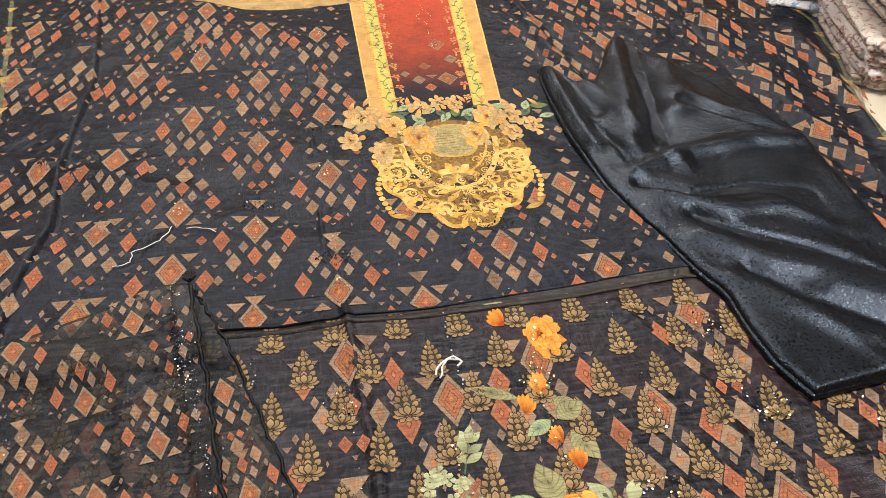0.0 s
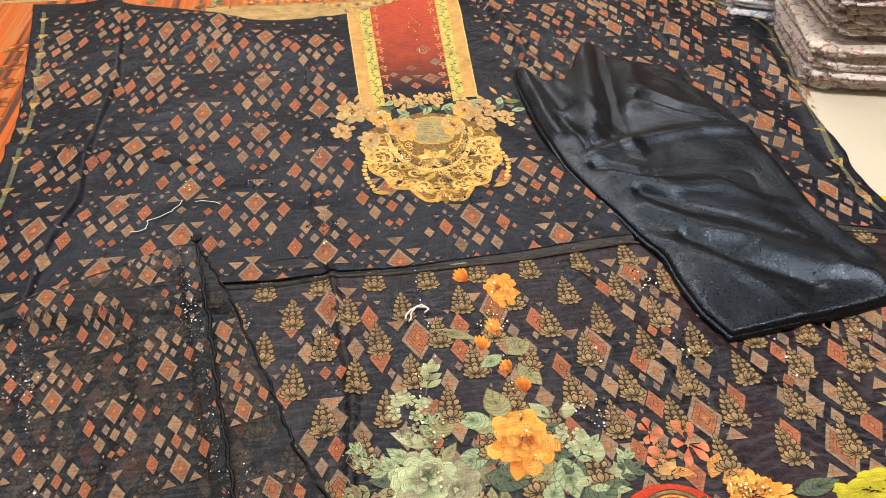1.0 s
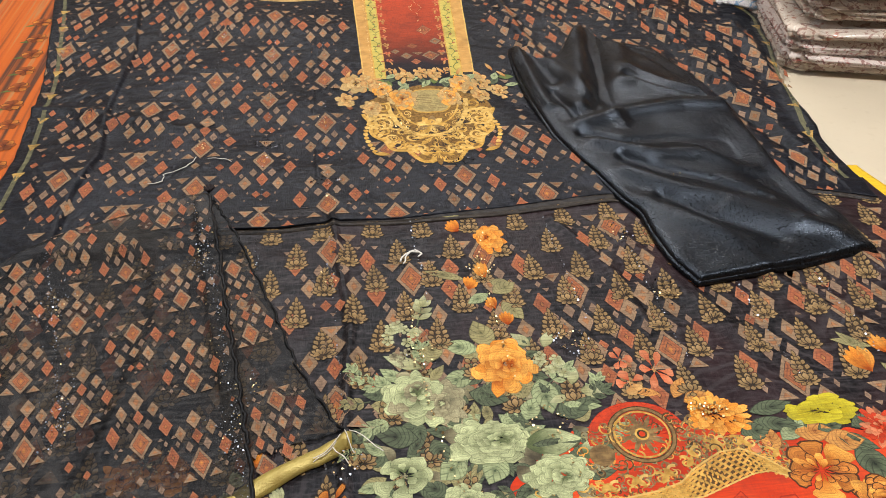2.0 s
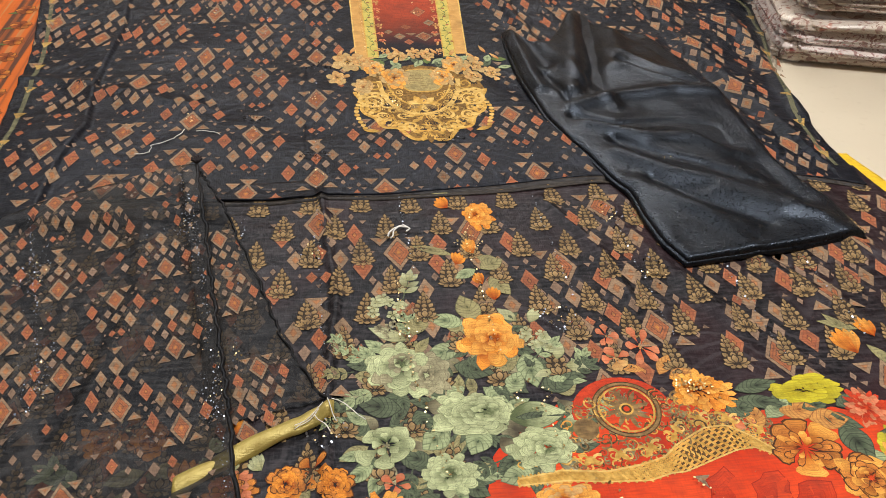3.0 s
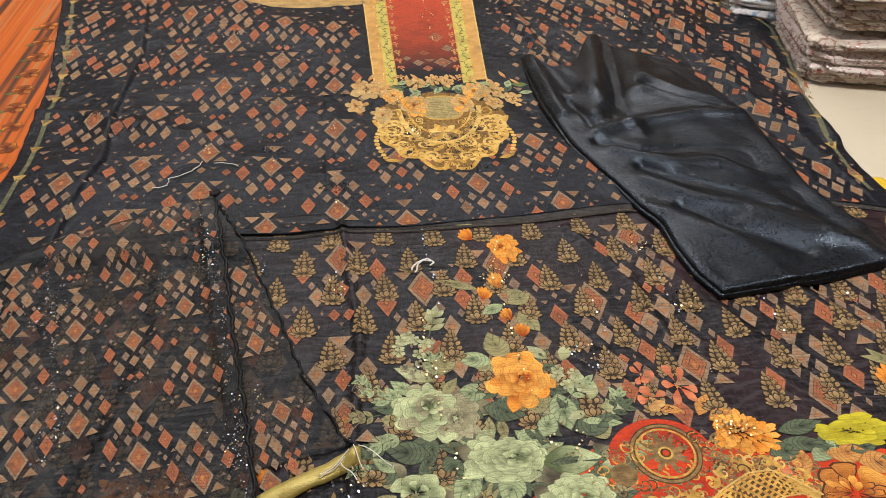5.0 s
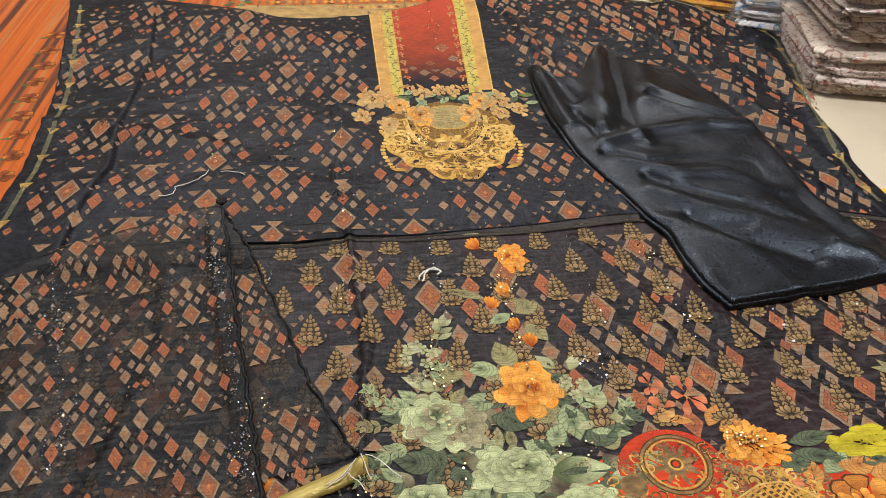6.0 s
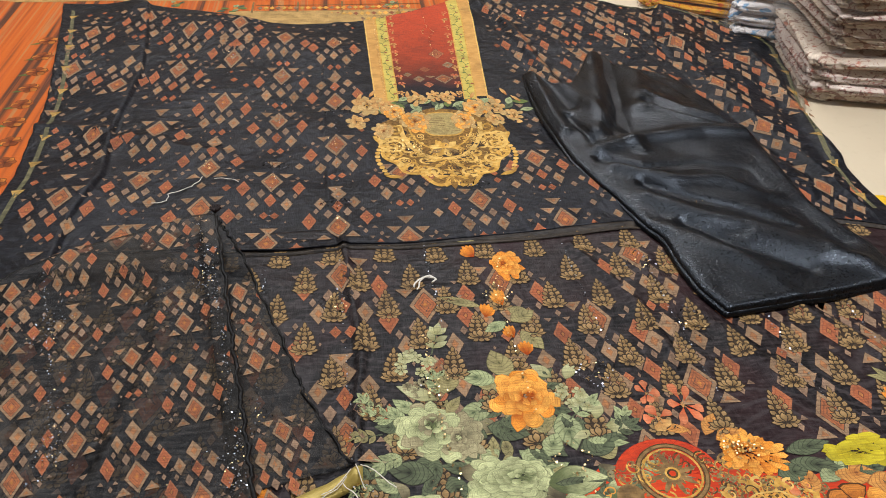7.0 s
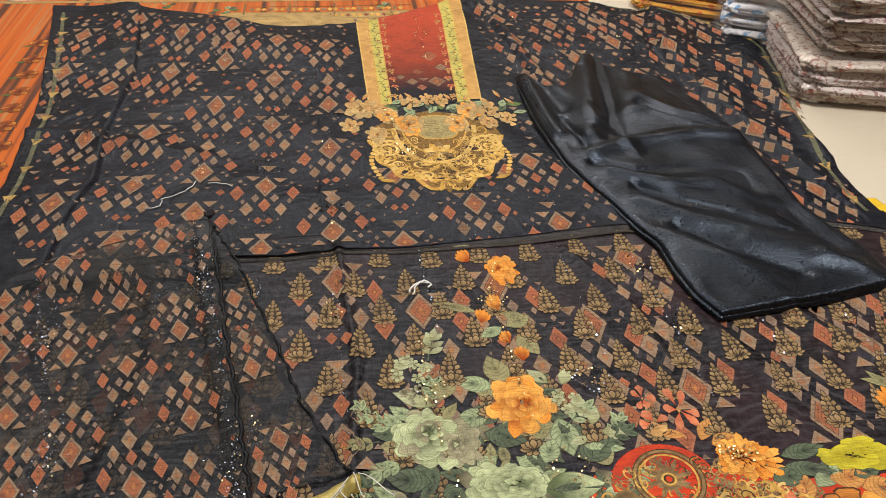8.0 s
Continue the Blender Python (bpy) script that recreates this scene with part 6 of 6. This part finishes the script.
def tape_xyz(s, t):
    x = -0.138 - 0.135 * s
    y = -0.472 - 0.070 * s + 0.020 * s * (1 - s) - (0.016 + 0.006 * s) * t
    return x, y, lower_z(x, y) + 0.006 + 0.004 * np.sin(t * 3.14) + 0.0012 * np.sin(s * 14 + t * 3)


TAPE = Mat("gold_tape", 0.42, 0.25, 0.4)
TAPE.colour(TAPE.mix((0.30, 0.22, 0.05), (0.52, 0.42, 0.13), TAPE.noise(120, 3, stretch=(1, 0.1, 1))))
TAPE.bump(weave_height(TAPE), 0.4, 0.0008)
grid("gold_tape", tape_xyz, 40, 12, TAPE.m, sleeve, "pale gold woven tape at the sleeve end", thick=0.004)


for small, owner in SMALL.values():
    tagged(small.build("small_diamond_print", owner, "small tan and rust printed diamonds and triangles"), kind="stuff")


# ---- loose threads ----
def tube(name, pts, r, mat, parent=None, label="", n=6):
    v, f = [], []
    P3 = [Vector(p) for p in pts]
    for k, p in enumerate(P3):
        d = (P3[min(k + 1, len(P3) - 1)] - P3[max(k - 1, 0)]).normalized()
        a = d.cross(Vector((0, 0, 1)))
        a = a.normalized() if a.length > 1e-4 else Vector((1, 0, 0))
        b = a.cross(d)
        for j in range(n):
            q = 6.283 * j / n
            v.append(tuple(p + r * (a * math.cos(q) + b * math.sin(q))))
    for k in range(len(P3) - 1):
        for j in range(n):
            f.append((k * n + j, k * n + (j + 1) % n, (k + 1) * n + (j + 1) % n, (k + 1) * n + j))
    return mesh_ob(name, v, f, mat, parent, label)


def lay(pts, height, lift=0.0016, n=10):
    out = []
    for (ax, ay), (bx, by) in zip(pts, pts[1:]):
        for k in range(n):
            q = k / n
            x, y = ax + (bx - ax) * q, ay + (by - ay) * q
            out.append((x + 0.0012 * math.sin(9 * y * 40), y + 0.001 * math.sin(x * 300), float(height(np.float64(x), np.float64(y))) + lift))
    return out


def roll(pts, height, lift, r, name, label):
    run = [along(pts, np.float64(k / 70)) for k in range(71)]
    tube(name, [(float(x) + 0.0014 * math.sin(k * 1.1) + 0.0009 * math.sin(k * 2.7), float(y), float(height(x, y)) + lift + 0.001 * math.sin(k * 0.9) + 0.0008 * math.sin(k * 2.3)) for k, (x, y) in enumerate(run)], r, SLEEVE_EDGE, sleeve, label, 8)


roll(S_RIGHT, sleeve_z, -0.0010, 0.0022, "rolled_edge", "thick dark rolled edge")
roll(S_UNDER, under_z, 0.0, 0.0016, "frayed_edge", "thin dark edge of the under layer")
for k in range(9):
    a = 0.7 * k
    tube("dark_tuft", [(-0.303 + 0.0022 * j * math.cos(a), -0.083 + 0.0022 * j * math.sin(a) + 0.0015 * j, float(sleeve_z(np.float64(-0.303), np.float64(-0.083))) + 0.0018 * j ** 0.7) for j in range(4)], 0.0016, INK, sleeve, "tuft of black fray at the fold", 5)
for k in range(5):
    x0, y0 = -0.140 - 0.004 * k, -0.476 - 0.003 * k
    tube("frayed_thread", [(x0 + 0.006 * j * math.cos(k * 1.3), y0 - 0.004 * j + 0.003 * math.sin(j + k), float(lower_z(np.float64(x0), np.float64(y0))) + 0.012 - 0.001 * j) for j in range(6)], 0.0005, WHITE_THREAD, sleeve, "pale frayed thread", 5)
knot = thing("knotted_thread", "short knotted end of white thread lying on the dress", "thread")
tube("strand", lay(((-0.072, -0.222), (-0.064, -0.208), (-0.050, -0.200), (-0.044, -0.208), (-0.048, -0.214)), lower_z, 0.0035), 0.0011, WHITE_THREAD, knot)
tube("strand", lay(((-0.068, -0.226), (-0.058, -0.206), (-0.046, -0.205)), lower_z, 0.0045), 0.0009, WHITE_THREAD, knot)
loose = thing("loose_thread", "thin loose white thread curled on the dress", "thread")
tube("strand", lay(((-0.392, -0.030), (-0.372, -0.024), (-0.374, -0.008), (-0.345, 0.008), (-0.332, 0.034)), upper_z, 0.0022), 0.00055, WHITE_THREAD, loose)
tube("strand", lay(((-0.318, 0.026), (-0.296, 0.022), (-0.282, 0.012)), upper_z, 0.0022), 0.0005, WHITE_THREAD, loose)


# ---- packed garments ----
def garment_pack(name, w, d, h, layers, mat, mats2, label, at, turn, seed, group="packed garments", string=True):
    """A bundle of folded garments in film: each layer a soft slab with lapped folds."""
    g = random.Random(seed)
    root = thing(name, label, "garment pack", group, at=at)
    root.rotation_euler = (0, 0, math.radians(turn))
    z = 0.001
    for k in range(layers):
        t = h / layers * g.uniform(0.88, 1.12)
        ww, dd = w * g.uniform(0.96, 1.03), d * g.uniform(0.96, 1.02)
        ox, oy = g.uniform(-0.01, 0.01), g.uniform(-0.008, 0.008)
        n, rows = 96, 9
        v, f = [], []
        for r in range(rows):
            q = r / (rows - 1)
            lap = 0.5 + 0.5 * math.cos(q * math.pi * 2 * 3)
            bulge = math.sin(math.pi * min(1, max(0, q))) ** 0.35 * 0.012 + 0.004 * lap
            for j in range(n):
                a = 6.283 * j / n
                ca, sa = math.cos(a), math.sin(a)
                sx = math.copysign(abs(ca) ** 0.16, ca)
                sy = math.copysign(abs(sa) ** 0.16, sa)
                rip = 0.0035 * math.sin(a * 9 + k * 2 + q * 4) + 0.0025 * math.sin(a * 23 + k + q * 9)
                x = ox + sx * (ww / 2 - 0.012 + bulge + rip)
                y = oy + sy * (dd / 2 - 0.012 + bulge + rip)
                v.append((x, y, z + t * q + 0.003 * math.sin(x * 30 + k) * q + 0.0025 * math.sin(y * 40 + 2 * k) * q))
        for r in range(rows - 1):
            for j in range(n):
                f.append((r * n + j, r * n + (j + 1) % n, (r + 1) * n + (j + 1) % n, (r + 1) * n + j))
        base = len(v)
        for r, (q, s) in enumerate(((1, 0.85), (1, 0.6), (1, 0.3))):
            for j in range(n):
                p = v[(rows - 1) * n + j]
                x, y = ox + (p[0] - ox) * s, oy + (p[1] - oy) * s
                v.append((x, y, z + t + 0.006 * (1 - s) + 0.003 * math.sin(x * 34 + k) + 0.003 * math.sin(y * 27 - k)))
        for r in range(3):
            for j in range(n):
                a0 = (rows - 1 + r) * n
                f.append((a0 + j, a0 + (j + 1) % n, a0 + n + (j + 1) % n, a0 + n + j))
        f.append(tuple(range(base + 2 * n, base + 3 * n)))
        f.append(tuple(range(n - 1, -1, -1)))
        mesh_ob("folded_garment", v, f, mats2[k % len(mats2)] if mats2 else mat, root)
        z += t + 0.001
    fv, ff, n = [], [], 72
    for r, q in enumerate((0.0, 0.15, 0.35, 0.55, 0.75, 0.92, 1.0, 1.0, 1.0)):
        s = 1.0 if r < 7 else (0.7, 0.35)[r - 7]
        for j in range(n):
            a = 6.283 * j / n
            ca, sa = math.cos(a), math.sin(a)
            k = 0.010 + 0.007 * math.sin(a * 7 + r * 1.9 + seed) + 0.005 * math.sin(a * 17 - r * 2.7)
            fv.append((math.copysign(abs(ca) ** 0.2, ca) * (w / 2 + k) * s, math.copysign(abs(sa) ** 0.2, sa) * (d / 2 + k) * s, 0.002 + q * (z + 0.006) + (0.004 * math.sin(a * 5 + r) if q else 0)))
    for r in range(8):
        for j in range(n):
            ff.append((r * n + j, r * n + (j + 1) % n, (r + 1) * n + (j + 1) % n, (r + 1) * n + j))
    wrap = mesh_ob("film_wrap", fv, ff, FILM, root, "crinkled clear film")
    wrap.visible_shadow = False
    if string:
        for sx in (0.18,):
            pts = []
            hw, hd = w * sx, d / 2 + 0.010
            for k in range(60):
                a = 6.283 * k / 59
                ca, sa = math.cos(a), math.sin(a)
                pts.append((hw + 0.004 * math.sin(3 * a), math.copysign(abs(ca) ** 0.25, ca) * hd, z / 2 + math.copysign(abs(sa) ** 0.25, sa) * (z / 2 + 0.006)))
            tube("string", [(a, b, max(0.002, c)) for a, b, c in pts], 0.0022, STRING, root, "green tying string")
    return root


garment_pack("garment_pack", 0.42, 0.26, 0.074, 4, PACK_ROSE, (PACK_CREAM, PACK_ROSE, PACK_ROSE), "cream and maroon floral garments in film, tied with green string", (0.862, 0.312, 0.0), -13, 3)
garment_pack("garment_pack", 0.42, 0.26, 0.092, 10, PACK_CREAM, (PACK_CREAM, PACK_CREAM, PACK_ROSE), "beige floral garments in film on top of another bundle", (0.880, 0.335, 0.088), -9, 5, string=False)
garment_pack("garment_pack", 0.40, 0.26, 0.075, 7, PACK_ROSE, (PACK_ROSE, PACK_CREAM), "pink floral garments in film topping the pile", (0.93, 0.355, 0.202), -4, 7, string=False)
garment_pack("garment_pack", 0.17, 0.22, 0.095, 4, PACK_BLUE, None, "white and blue printed garments packed in clear film", (0.745, 0.575, 0.0), -30, 9, string=False)
garment_pack("garment_pack", 0.26, 0.24, 0.055, 3, PACK_YELLOW, None, "yellow and orange printed garments packed in film", (0.665, 0.735, 0.0), -28, 11, string=False)

# corner of a yellow cloth under the dress
scrap = thing("yellow_cloth", "corner of a bright yellow cloth under the dress", "cloth")
grid("corner", lambda s, t: (0.50 + 0.125 * s - 0.02 * t, -0.17 + 0.11 * t + 0.0 * s, 0.0030 + 0.002 * np.sin(s * 7 + t * 4)), 20, 20, YELLOW_CLOTH, scrap, thick=0.002)
